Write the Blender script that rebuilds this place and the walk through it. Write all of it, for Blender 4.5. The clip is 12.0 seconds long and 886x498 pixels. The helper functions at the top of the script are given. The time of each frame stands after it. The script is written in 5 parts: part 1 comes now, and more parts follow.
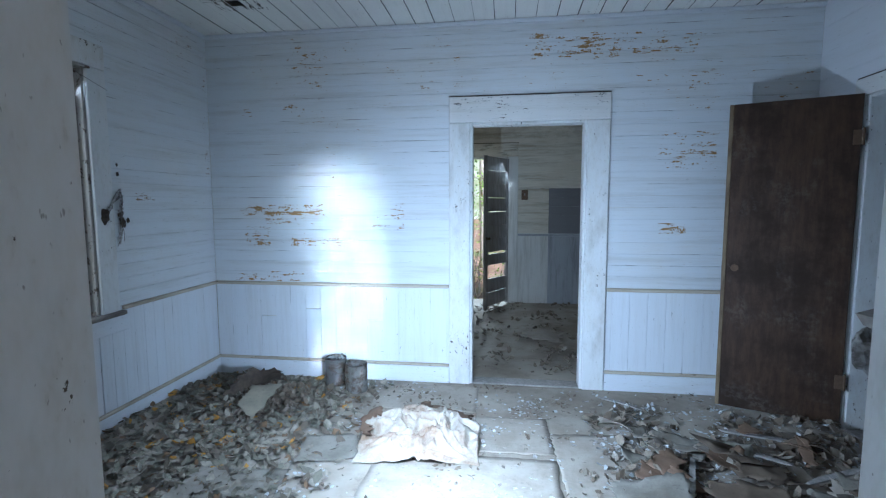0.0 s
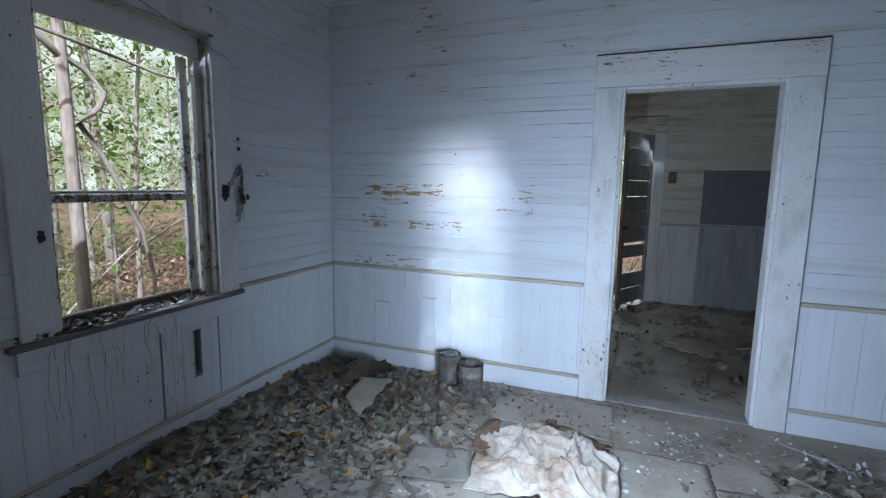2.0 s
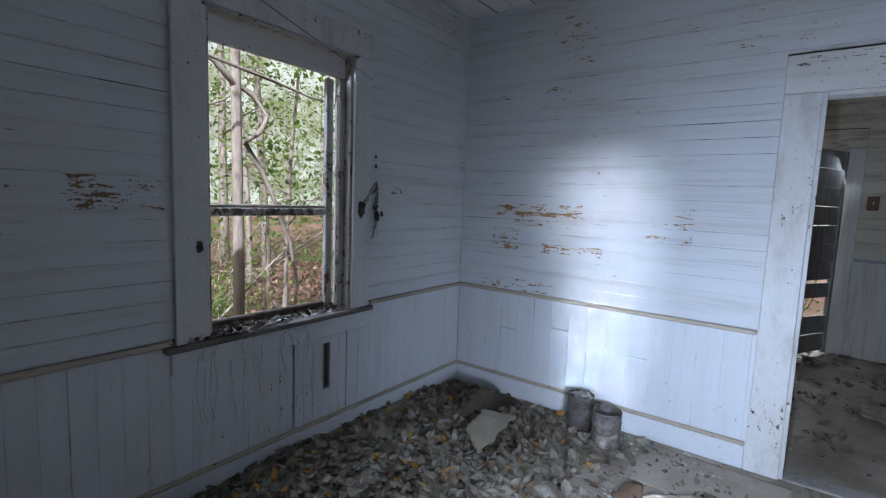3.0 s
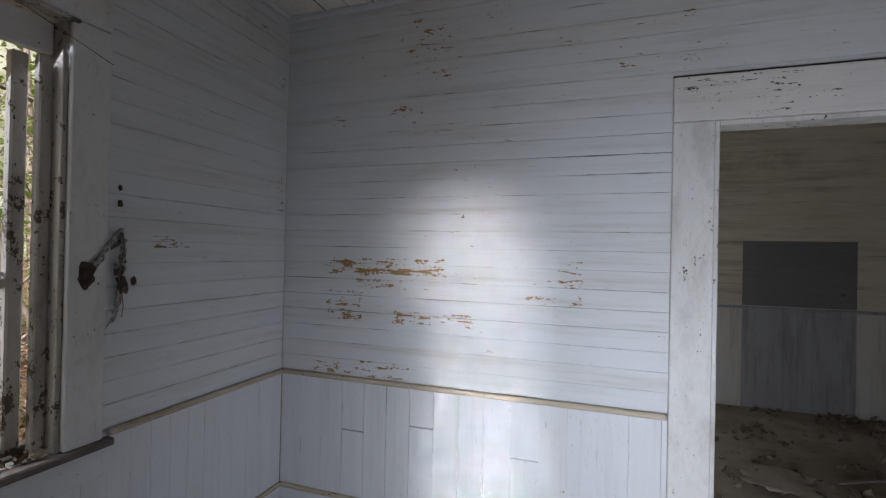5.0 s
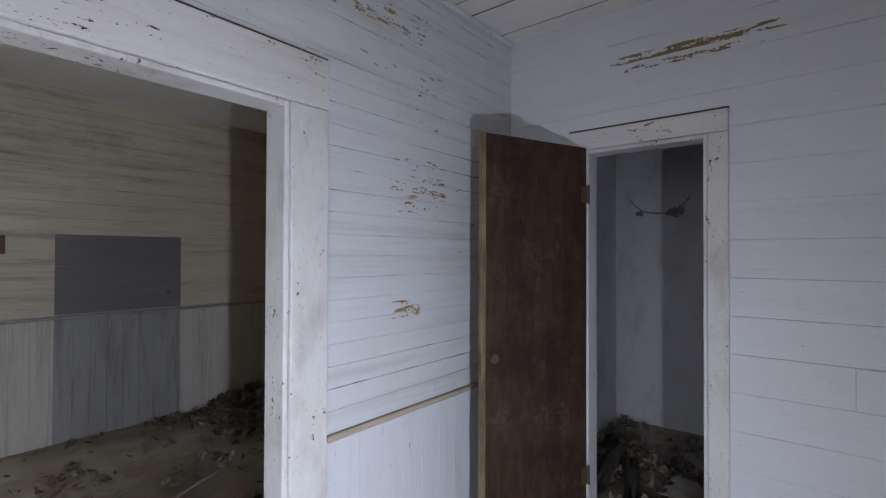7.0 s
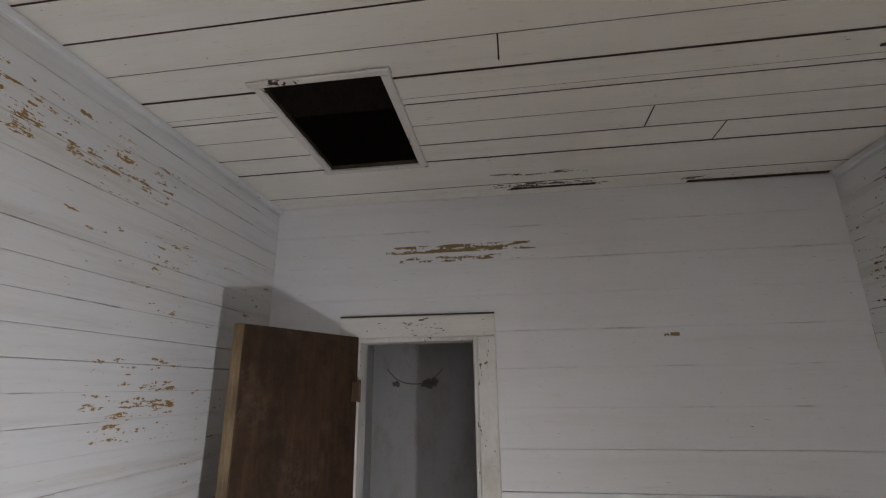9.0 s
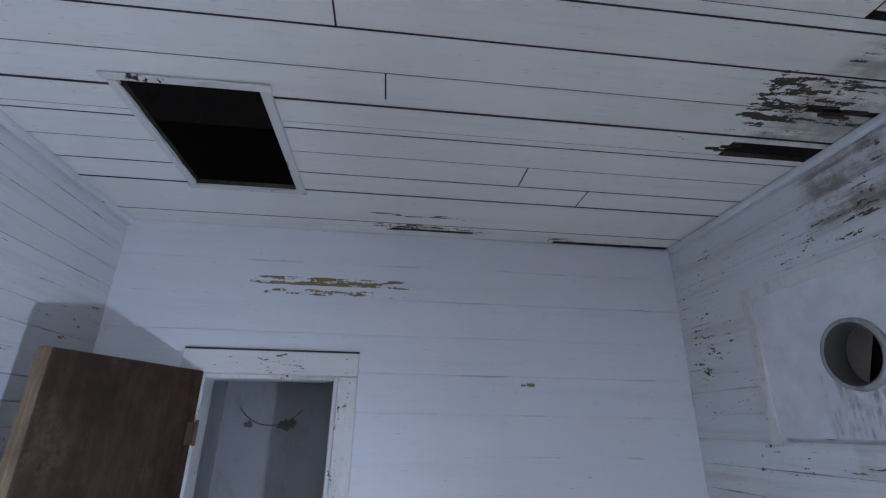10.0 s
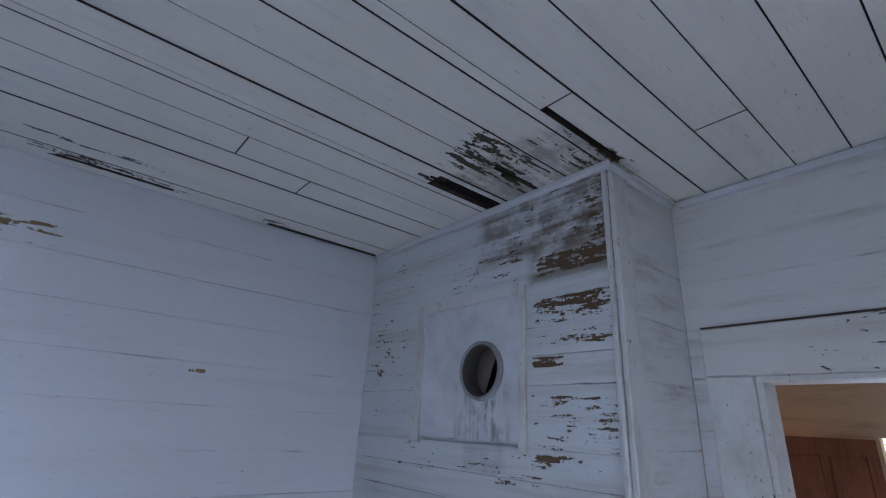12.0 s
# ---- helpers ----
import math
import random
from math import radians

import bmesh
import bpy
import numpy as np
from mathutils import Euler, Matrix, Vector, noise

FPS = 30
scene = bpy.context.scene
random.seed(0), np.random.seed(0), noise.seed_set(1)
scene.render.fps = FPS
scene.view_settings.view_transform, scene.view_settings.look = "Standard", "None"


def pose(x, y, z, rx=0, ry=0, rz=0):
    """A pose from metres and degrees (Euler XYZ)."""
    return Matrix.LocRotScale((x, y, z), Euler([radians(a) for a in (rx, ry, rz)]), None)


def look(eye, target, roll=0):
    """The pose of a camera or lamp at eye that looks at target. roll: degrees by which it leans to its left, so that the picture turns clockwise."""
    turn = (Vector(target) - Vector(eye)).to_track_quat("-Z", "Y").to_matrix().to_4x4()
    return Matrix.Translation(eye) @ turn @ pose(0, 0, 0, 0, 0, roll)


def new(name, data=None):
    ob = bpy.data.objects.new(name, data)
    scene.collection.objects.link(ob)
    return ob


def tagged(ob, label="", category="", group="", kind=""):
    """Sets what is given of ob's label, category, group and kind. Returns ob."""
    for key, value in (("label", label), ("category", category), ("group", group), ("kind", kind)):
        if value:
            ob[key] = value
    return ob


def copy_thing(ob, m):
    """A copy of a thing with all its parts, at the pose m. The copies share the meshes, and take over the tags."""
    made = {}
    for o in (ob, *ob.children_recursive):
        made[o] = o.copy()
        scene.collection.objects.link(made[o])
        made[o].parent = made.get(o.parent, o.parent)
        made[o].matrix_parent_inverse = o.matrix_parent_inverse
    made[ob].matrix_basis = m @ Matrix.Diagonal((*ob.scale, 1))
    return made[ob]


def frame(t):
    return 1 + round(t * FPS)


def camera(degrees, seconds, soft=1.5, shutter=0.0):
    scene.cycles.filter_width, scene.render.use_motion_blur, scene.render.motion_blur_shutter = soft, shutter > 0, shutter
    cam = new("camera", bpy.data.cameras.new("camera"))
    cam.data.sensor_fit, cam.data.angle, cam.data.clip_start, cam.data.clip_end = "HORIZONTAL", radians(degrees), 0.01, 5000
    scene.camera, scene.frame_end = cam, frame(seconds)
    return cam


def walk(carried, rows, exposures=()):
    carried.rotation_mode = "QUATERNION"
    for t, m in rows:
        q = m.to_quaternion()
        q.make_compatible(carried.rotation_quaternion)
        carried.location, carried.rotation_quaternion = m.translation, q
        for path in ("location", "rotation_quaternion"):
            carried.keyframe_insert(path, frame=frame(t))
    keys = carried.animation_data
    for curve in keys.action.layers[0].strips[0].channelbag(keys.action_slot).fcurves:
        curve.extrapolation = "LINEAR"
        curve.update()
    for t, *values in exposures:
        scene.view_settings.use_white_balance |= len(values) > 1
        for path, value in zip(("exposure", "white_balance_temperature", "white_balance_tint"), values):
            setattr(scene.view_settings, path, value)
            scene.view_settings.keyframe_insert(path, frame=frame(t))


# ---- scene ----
cam = camera(86.3, 12.0, soft=1.2)
PATH = [
    (0, (0.131, -0.046, 1.464), (-0.138, 1.927, 1.274), -0.2),
    (0.5, (-0.017, 0.064, 1.475), (-0.148, 2.048, 1.262), 0.3),
    (1, (-0.043, 0.157, 1.464), (-0.149, 2.142, 1.238), 1.2),
    (1.5, (-0.015, 0.29, 1.475), (-0.385, 2.238, 1.22), 1.0),
    (2, (-0.056, 0.405, 1.463), (-0.79, 2.246, 1.192), 0.9),
    (2.5, (-0.132, 0.445, 1.467), (-1.223, 2.1, 1.199), 1.2),
    (2.7, (-0.164, 0.485, 1.475), (-1.344, 2.081, 1.224), 1.8),
    (4.5, (-0.472, 1.176, 1.477), (-1.541, 2.866, 1.492), 2.2),
    (5, (-0.593, 1.403, 1.502), (-1.247, 3.293, 1.515), 1.2),
    (5.5, (-0.557, 1.603, 1.501), (-0.578, 3.603, 1.509), 0.5),
    (6, (-0.389, 1.858, 1.516), (0.209, 3.766, 1.51), -0.2),
    (6.5, (-0.309, 2.011, 1.508), (0.835, 3.651, 1.5), 0.1),
    (7, (-0.27, 2.169, 1.528), (1.286, 3.425, 1.551), 0.2),
    (7.2, (-0.242, 2.21, 1.53), (1.412, 3.334, 1.569), 0.2),
    (8.8, (-0.05, 2.429, 1.862), (1.872, 2.771, 2.294), -0.8),
    (9, (-0.047, 2.426, 1.881), (1.854, 2.703, 2.438), -0.7),
    (9.5, (-0.026, 2.412, 1.901), (1.857, 2.428, 2.574), 0.2),
    (10, (-0.012, 2.369, 1.896), (1.847, 2.173, 2.607), 1.0),
    (10.5, (0.003, 2.346, 1.902), (1.804, 1.868, 2.628), 1.8),
    (11, (0.006, 2.304, 1.909), (1.707, 1.535, 2.626), 2.4),
    (11.5, (-0.009, 2.26, 1.925), (1.567, 1.247, 2.626), 3.1),
    (12, (-0.013, 2.233, 1.929), (1.443, 1.055, 2.629), 3.1),
]
walk(cam, [(t, look(eye, target, roll)) for t, eye, target, roll in PATH], [
    (0, 1.15, 4700, 5), (0.5, 0.95, 4700, 6), (1.5, 0.65, 4800, 8), (1.9, 0.5, 5000, 9), (2.5, 0.45, 5050, 12), (4.5, 0.3, 5950, 15), (5.5, 0.35, 6150, 18), (6.5, 0.9, 6050, 19), (7.2, 1.1, 5900, 19), (9, 1.2, 6900, 17), (9.6, 1.35, 6400, 17), (10, 1.6, 5150, 17), (10.5, 1.6, 4950, 19), (11, 1.5, 4750, 19), (12, 1.4, 4950, 17)])

# ---- world, sun, large lights ----
SUN_DIR = Vector((-0.62, 0.80, -0.78)).normalized()     # the way the light travels
sun_el = math.asin(-SUN_DIR.z)
world = bpy.data.worlds.new("forest_sky")
scene.world = world
world.use_nodes = True
wn = world.node_tree.nodes
sky = wn.new("ShaderNodeTexSky")
sky.sky_type = "NISHITA"
sky.sun_disc = False
sky.dust_density, sky.ozone_density = 5.0, 0.3
sky.sun_elevation = sun_el
sky.sun_rotation = math.atan2(-SUN_DIR.x, -SUN_DIR.y)
world.node_tree.links.new(sky.outputs[0], wn["Background"].inputs[0])
wn["Background"].inputs[1].default_value = 0.15


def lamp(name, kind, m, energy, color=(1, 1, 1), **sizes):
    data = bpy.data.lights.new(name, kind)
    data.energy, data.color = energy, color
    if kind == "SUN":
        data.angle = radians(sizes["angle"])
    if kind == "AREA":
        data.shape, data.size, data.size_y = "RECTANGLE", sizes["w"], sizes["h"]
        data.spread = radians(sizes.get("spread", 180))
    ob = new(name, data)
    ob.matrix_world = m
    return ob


lamp("sun", "SUN", look((0, 0, 6), Vector((0, 0, 6)) + SUN_DIR), 5.0, (1.0, 0.95, 0.88), angle=0.6)
lamp("window_daylight", "AREA", look((-2.72, 2.08, 1.75), (-0.7, 2.1, 0.0)), 12, (0.94, 0.97, 1.0), w=1.0, h=1.5, spread=115)
lamp("front_door_daylight", "AREA", look((0.47, -3.28, 1.2), (0.2, 1.6, 0.0)), 5, (0.95, 0.98, 1.0), w=0.8, h=1.9, spread=80)
# narrow beam added in an unseen window to throw the north wall's light patch
lamp("assumed_window_beam", "AREA", look((1.80, -3.30, 1.42), (-1.27, 3.7, 0.72)), 4.0, (1.0, 0.97, 0.93), w=0.36, h=1.8, spread=6)
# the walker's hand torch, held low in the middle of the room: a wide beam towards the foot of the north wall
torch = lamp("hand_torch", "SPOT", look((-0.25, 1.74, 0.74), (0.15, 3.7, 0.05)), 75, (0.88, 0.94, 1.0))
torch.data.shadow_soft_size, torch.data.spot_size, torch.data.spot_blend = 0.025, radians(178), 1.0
lamp("back_door_daylight", "AREA", look((-0.25, 7.10, 1.2), (0.5, 5, 0.0)), 17, (0.97, 1.0, 0.97), w=0.7, h=1.9)


# ---- small building helpers ----
def material(name):
    m = bpy.data.materials.new(name)
    m.use_nodes = True
    return m, m.node_tree.nodes, m.node_tree.links, m.node_tree.nodes["Principled BSDF"]


class Net:
    """Short hand for node trees: every method returns a socket."""

    def __init__(self, name):
        self.mat, self.nodes, self.links, self.bsdf = material(name)

    def put(self, socket, value):
        if isinstance(value, bpy.types.NodeSocket):
            self.links.new(value, socket)
        else:
            socket.default_value = value

    def math(self, op, a, b=0.0, clamp=False):
        n = self.nodes.new("ShaderNodeMath")
        n.operation, n.use_clamp = op, clamp
        self.put(n.inputs[0], a)
        self.put(n.inputs[1], b)
        return n.outputs[0]

    def vec(self, op, a, b=(0, 0, 0)):
        n = self.nodes.new("ShaderNodeVectorMath")
        n.operation = op
        self.put(n.inputs[0], a)
        self.put(n.inputs[1], b)
        return n.outputs[0]

    def place(self):
        return self.nodes.new("ShaderNodeNewGeometry").outputs["Position"]

    def island(self):
        return self.nodes.new("ShaderNodeNewGeometry").outputs["Random Per Island"]

    def each(self):
        return self.nodes.new("ShaderNodeObjectInfo").outputs["Random"]

    def local(self):
        return self.nodes.new("ShaderNodeTexCoord").outputs["Object"]

    def noise(self, at, scale, detail=5.0, rough=0.6):
        n = self.nodes.new("ShaderNodeTexNoise")
        self.put(n.inputs["Vector"], at)
        n.inputs["Scale"].default_value = scale
        n.inputs["Detail"].default_value = detail
        n.inputs["Roughness"].default_value = rough
        return n.outputs["Fac"]

    def ramp(self, value, low, high, to_low=0.0, to_high=1.0):
        n = self.nodes.new("ShaderNodeMapRange")
        n.interpolation_type = "SMOOTHSTEP"
        self.put(n.inputs[0], value)
        for k, v in zip((1, 2, 3, 4), (low, high, to_low, to_high)):
            n.inputs[k].default_value = v
        return n.outputs[0]

    def mix(self, fac, a, b):
        n = self.nodes.new("ShaderNodeMix")
        n.data_type = "RGBA"
        self.put(n.inputs[0], fac)
        self.put(n.inputs[6], a if isinstance(a, bpy.types.NodeSocket) else (*a, 1))
        self.put(n.inputs[7], b if isinstance(b, bpy.types.NodeSocket) else (*b, 1))
        return n.outputs[2]

    def box(self, at, centre, half):
        """1 inside a box with soft ragged edges, 0 outside."""
        d = self.vec("DIVIDE", self.vec("ABSOLUTE", self.vec("SUBTRACT", at, centre)), half)
        s = self.nodes.new("ShaderNodeSeparateXYZ")
        self.put(s.inputs[0], d)
        far = self.math("MAXIMUM", self.math("MAXIMUM", s.outputs[0], s.outputs[1]), s.outputs[2])
        return self.ramp(far, 0.75, 1.05, 1.0, 0.0)

    def bump(self, height, strength, distance=0.004):
        n = self.nodes.new("ShaderNodeBump")
        n.inputs["Strength"].default_value = strength
        n.inputs["Distance"].default_value = distance
        self.put(n.inputs["Height"], height)
        self.put(self.bsdf.inputs["Normal"], n.outputs[0])

    def finish(self, color, rough=0.6, metal=0.0, gloss=0.5):
        self.put(self.bsdf.inputs["Base Color"], color if isinstance(color, bpy.types.NodeSocket) else (*color, 1))
        self.put(self.bsdf.inputs["Roughness"], rough)
        self.put(self.bsdf.inputs["Metallic"], metal)
        self.bsdf.inputs["Specular IOR Level"].default_value = gloss
        return self.mat


def painted(name, paint, wood, stretch, peel=0.30, scars=(), stained=(), grime=0.25, tone=(0.62, 0.58, 0.5), streaks=1.9, seams=0.0):
    """Old paint on boards. stretch: how the grain runs. scars: boxes where the paint has flaked; stained: boxes of brown water stain."""
    n = Net(name)
    p = n.place()
    grain_at = n.vec("MULTIPLY", p, stretch)
    grain = n.noise(grain_at, 5.0, 8.0, 0.65)
    fine = n.noise(grain_at, 26.0, 4.0, 0.6)
    area = n.noise(p, 1.7, 4.0, 0.6)
    flake_at = n.vec("MULTIPLY", p, tuple(s ** 0.62 for s in stretch))
    flake = n.math("ADD", n.math("MULTIPLY", n.noise(flake_at, 19.0, 6.0, 0.66), 0.8), n.math("MULTIPLY", n.noise(p, 75.0, 3.0, 0.6), 0.30))
    flake = n.math("ADD", flake, n.math("MULTIPLY", n.math("SUBTRACT", area, 0.5), 0.45))
    for centre, half, boost in scars:
        flake = n.math("ADD", flake, n.math("MULTIPLY", n.box(p, centre, half), boost))
    bare = n.ramp(flake, 0.84 - peel * 0.5, 0.855 - peel * 0.5)
    dirt = n.ramp(n.math("ADD", n.math("MULTIPLY", area, 0.6), n.math("MULTIPLY", fine, 0.4)), 0.42, 0.72, 0.0, grime)
    old = n.mix(n.math("MULTIPLY", n.math("SUBTRACT", n.each(), 0.5), 0.22, False), paint, tone)
    color = n.mix(dirt, old, tone)
    streak = n.noise(n.vec("MULTIPLY", p, tuple(s * 0.8 for s in stretch)), 3.1, 5.0, 0.7)
    color = n.mix(n.ramp(streak, 0.45, 0.80, 0.0, grime * streaks), color, tuple(0.6 * c for c in tone))
    speck = n.noise(grain_at, 60.0, 2.0, 0.5)
    color = n.mix(n.ramp(speck, 0.70, 0.76, 0.0, 0.6), color, (0.10, 0.08, 0.06))
    color = n.mix(n.ramp(fine, 0.62, 0.8, 0.0, 0.35), color, tuple(0.55 * c for c in tone))
    for centre, half, strength in stained:
        soak = n.math("MULTIPLY", n.box(p, centre, half), strength)
        color = n.mix(n.math("MULTIPLY", soak, n.ramp(n.math("ADD", n.math("MULTIPLY", grain, 0.5), n.math("MULTIPLY", n.noise(p, 9.0, 5.0, 0.7), 0.5)), 0.40, 0.58)), color, (0.13, 0.095, 0.06))
    if seams:
        # dirt that has settled in the joints between boards, here and there
        across = n.nodes.new("ShaderNodeSeparateXYZ")
        n.put(across.inputs[0], n.nodes.new("ShaderNodeTexCoord").outputs["Generated"])
        edge = n.math("ABSOLUTE", n.math("SUBTRACT", across.outputs[1], 0.5))
        edge = n.math("ADD", edge, n.math("MULTIPLY", n.math("SUBTRACT", n.noise(grain_at, 14.0, 4.0, 0.7), 0.5), 0.16))
        patchy = n.ramp(n.noise(n.vec("MULTIPLY", p, tuple(s ** 0.5 for s in stretch)), 5.5, 4.0, 0.7), 0.50, 0.64)
        color = n.mix(n.math("MULTIPLY", n.math("MULTIPLY", n.ramp(edge, 0.475, 0.51), patchy), seams), color, (0.09, 0.075, 0.06))
    timber = n.mix(fine, wood, tuple(0.45 * c for c in wood))
    color = n.mix(bare, color, timber)
    height = n.math("SUBTRACT", n.math("MULTIPLY", grain, 0.6), n.math("MULTIPLY", bare, 0.5))
    n.bump(height, 0.55, 0.003)
    return n.finish(color, n.ramp(area, 0.3, 0.7, 0.5, 0.75), gloss=0.35)


def link_mesh(name, bm, mat, parent=None, label=""):
    me = bpy.data.meshes.new(name)
    bm.to_mesh(me)
    bm.free()
    ob = new(name, me)
    if mat:
        me.materials.append(mat)
    if parent:
        ob.parent = parent
    if label:
        ob["label"] = label
    return ob


def part(name, bm, mat, parent, label=""):
    return link_mesh(name, bm, mat, parent, label)


def structure(name, bm, mat, label=""):
    return tagged(link_mesh(name, bm, mat), label=label, kind="structure")


def box(bm, lo, hi, bevel=0.0, m=None):
    """A box between two corners, with bevelled edges if asked."""
    lo, hi = Vector(lo), Vector(hi)
    made = bmesh.ops.create_cube(bm, size=1.0)["verts"]
    mid, size = (lo + hi) / 2, hi - lo
    for v in made:
        v.co = Vector((v.co.x * size.x, v.co.y * size.y, v.co.z * size.z)) + mid
    if bevel:
        edges = list({e for v in made for e in v.link_edges})
        got = bmesh.ops.bevel(bm, geom=edges, offset=bevel, segments=1, affect="EDGES")
        made = list({v for f in got["faces"] for v in f.verts} | {v for v in made if v.is_valid})
    if m is not None:
        bmesh.ops.transform(bm, matrix=m, verts=made)
    return made


def boxed(lo, hi, bevel=0.0, m=None):
    bm = bmesh.new()
    box(bm, lo, hi, bevel, m)
    return bm


def lathe(profile, segments=24):
    """A turned shape from (radius, height) pairs."""
    bm = bmesh.new()
    rings = []
    for r, z in profile:
        rings.append([bm.verts.new((r * math.cos(a), r * math.sin(a), z)) for a in (2 * math.pi * k / segments for k in range(segments))])
    for a, b in zip(rings, rings[1:]):
        for k in range(segments):
            bm.faces.new((a[k], a[(k + 1) % segments], b[(k + 1) % segments], b[k]))
    bm.faces.new(rings[0][::-1])
    bm.faces.new(rings[-1])
    return bm


def tube(points, radii, sides=7):
    """A tapered tube along points."""
    bm = bmesh.new()
    rings = []
    points = [Vector(p) for p in points]
    for k, p in enumerate(points):
        way = (points[min(k + 1, len(points) - 1)] - points[max(k - 1, 0)]).normalized()
        side = way.orthogonal().normalized()
        other = way.cross(side)
        rings.append([bm.verts.new(p + radii[k] * (math.cos(a) * side + math.sin(a) * other)) for a in (2 * math.pi * j / sides for j in range(sides))])
    for a, b in zip(rings, rings[1:]):
        shift = min(range(sides), key=lambda s: (a[0].co - b[s].co).length)
        for j in range(sides):
            bm.faces.new((a[j], a[(j + 1) % sides], b[(j + 1 + shift) % sides], b[(j + shift) % sides]))
    bm.faces.new(rings[0][::-1])
    bm.faces.new(rings[-1])
    bmesh.ops.recalc_face_normals(bm, faces=bm.faces)
    for f in bm.faces:
        f.smooth = True
    return bm


def join_into(bm, other):
    me = bpy.data.meshes.new("scrap")
    other.to_mesh(me)
    other.free()
    bm.from_mesh(me)
    bpy.data.meshes.remove(me)


def spans(low, high, cuts):
    """What is left of low..high once the cuts are taken out."""
    left = [(low, high)]
    for a, b in cuts:
        left = [s for u, v in left for s in ((u, min(v, a)), (max(u, b), v)) if s[1] - s[0] > 0.02]
    return left


class Face:
    """A wall's face: a place on it is (u along, z up, out into the room)."""

    def __init__(self, origin, along, out):
        self.o, self.u, self.n = Vector(origin), Vector(along), Vector(out)

    def at(self, u, z, d=0.0):
        return self.o + self.u * u + Vector((0, 0, z)) + self.n * d

    def basis(self, u, z, d=0.0, upright=False):
        """Local x along the piece, local z out into the room."""
        up = Vector((0, 0, 1))
        x = up if upright else self.u
        y = self.n.cross(x)
        m = Matrix((x, y, self.n)).transposed().to_4x4()
        m.translation = self.at(u, z, d)
        return m

    def block(self, bm, u0, u1, z0, z1, d0, d1, bevel=0.0):
        a, b = self.at(u0, z0, d0), self.at(u1, z1, d1)
        return box(bm, [min(p, q) for p, q in zip(a, b)], [max(p, q) for p, q in zip(a, b)], bevel)


def wall_core(name, face, u0, u1, z0, z1, openings, thick, mat, label):
    """A solid wall behind its boards, with openings through it."""
    bm = bmesh.new()
    marks = sorted({u0, u1, *(u for o in openings for u in o[:2])})
    for a, b in zip(marks, marks[1:]):
        cuts = [(o[2], o[3]) for o in openings if o[0] <= a and b <= o[1]]
        for low, high in spans(z0, z1, cuts):
            face.block(bm, a, b, low, high, -BOARD - thick, -BOARD - 0.001)
    return structure(name, bm, mat, label)


BOARD = 0.016
piece_meshes = {}


def plank_mesh(length, width, mat, edge=0.0008):
    """One board: local x along, y across, z out; eased long edges. Alike boards share it."""
    key = (round(length, 2), round(width, 3), mat.name)
    if key not in piece_meshes:
        l, w, t = key[0] / 2, key[1] / 2, BOARD
        ring = [(-w, 0), (w, 0), (w, t - edge), (w - edge, t), (-w + edge, t), (-w, t - edge)]
        verts = [(s * l, y, z) for s in (-1, 1) for y, z in ring]
        faces = [(k, (k + 1) % 6, 6 + (k + 1) % 6, 6 + k) for k in range(6)] + [(5, 4, 3, 2, 1, 0), (6, 7, 8, 9, 10, 11)]
        me = bpy.data.meshes.new("plank")
        me.from_pydata(verts, [], faces)
        me.materials.append(mat)
        piece_meshes[key] = me
    return piece_meshes[key]


board_rng = random.Random(4)


def plank(wall, face, u0, u1, z, width, mat, upright=False, gap=0.0012, name="board", out=0.0):
    """A board from u0 to u1, centred at z (or, upright, from z u0..u1 at along-place z)."""
    length = max(u1 - u0 - 0.002, 0.02)
    mid = (u0 + u1) / 2
    m = face.basis(z, mid, -BOARD + out, True) if upright else face.basis(mid, z, -BOARD + out)
    m = m @ pose(0, 0, board_rng.uniform(-0.0012, 0.0004), board_rng.uniform(-0.5, 0.5), 0, board_rng.uniform(-0.03, 0.03))
    ob = new(name, plank_mesh(length, width - gap * board_rng.choice((0.4, 0.7, 1.0, 1.8, 3.2)), mat))
    ob.matrix_world = m
    ob.parent = wall
    return ob


def level_boards(wall, face, u0, u1, z0, z1, pitch, openings, mat, butt=0.35, gap=0.0012):
    z = z0
    while z < z1 - 0.02:
        w = min(pitch, z1 - z)
        cuts = [(o[0], o[1]) for o in openings if o[2] < z + w / 2 < o[3]]
        for a, b in spans(u0, u1, cuts):
            if b - a > 1.4 and board_rng.random() < butt:
                c = round(board_rng.uniform(a + 0.4, b - 0.4), 2)
                plank(wall, face, a, c, z + w / 2, w, mat, gap=gap)
                plank(wall, face, c, b, z + w / 2, w, mat, gap=gap)
            else:
                plank(wall, face, a, b, z + w / 2, w, mat, gap=gap)
        z += pitch


def upright_boards(wall, face, u0, u1, z0, z1, pitch, openings, mat, gap=0.0012):
    u = u0
    while u < u1 - 0.01:
        w = min(pitch, u1 - u)
        cuts = [(o[2], o[3]) for o in openings if o[0] < u + w / 2 < o[1]]
        for a, b in spans(z0, z1, cuts):
            plank(wall, face, a, b, u + w / 2, w, mat, upright=True, gap=gap)
        u += pitch


def strip(name, face, u0, u1, z0, z1, d0, d1, mat, bevel=0.004, parent=None, kind=True, label=""):
    bm = bmesh.new()
    face.block(bm, u0, u1, z0, z1, d0, d1, bevel)
    ob = link_mesh(name, bm, mat, parent, label)
    return ob if parent else tagged(ob, kind="structure", label=label)


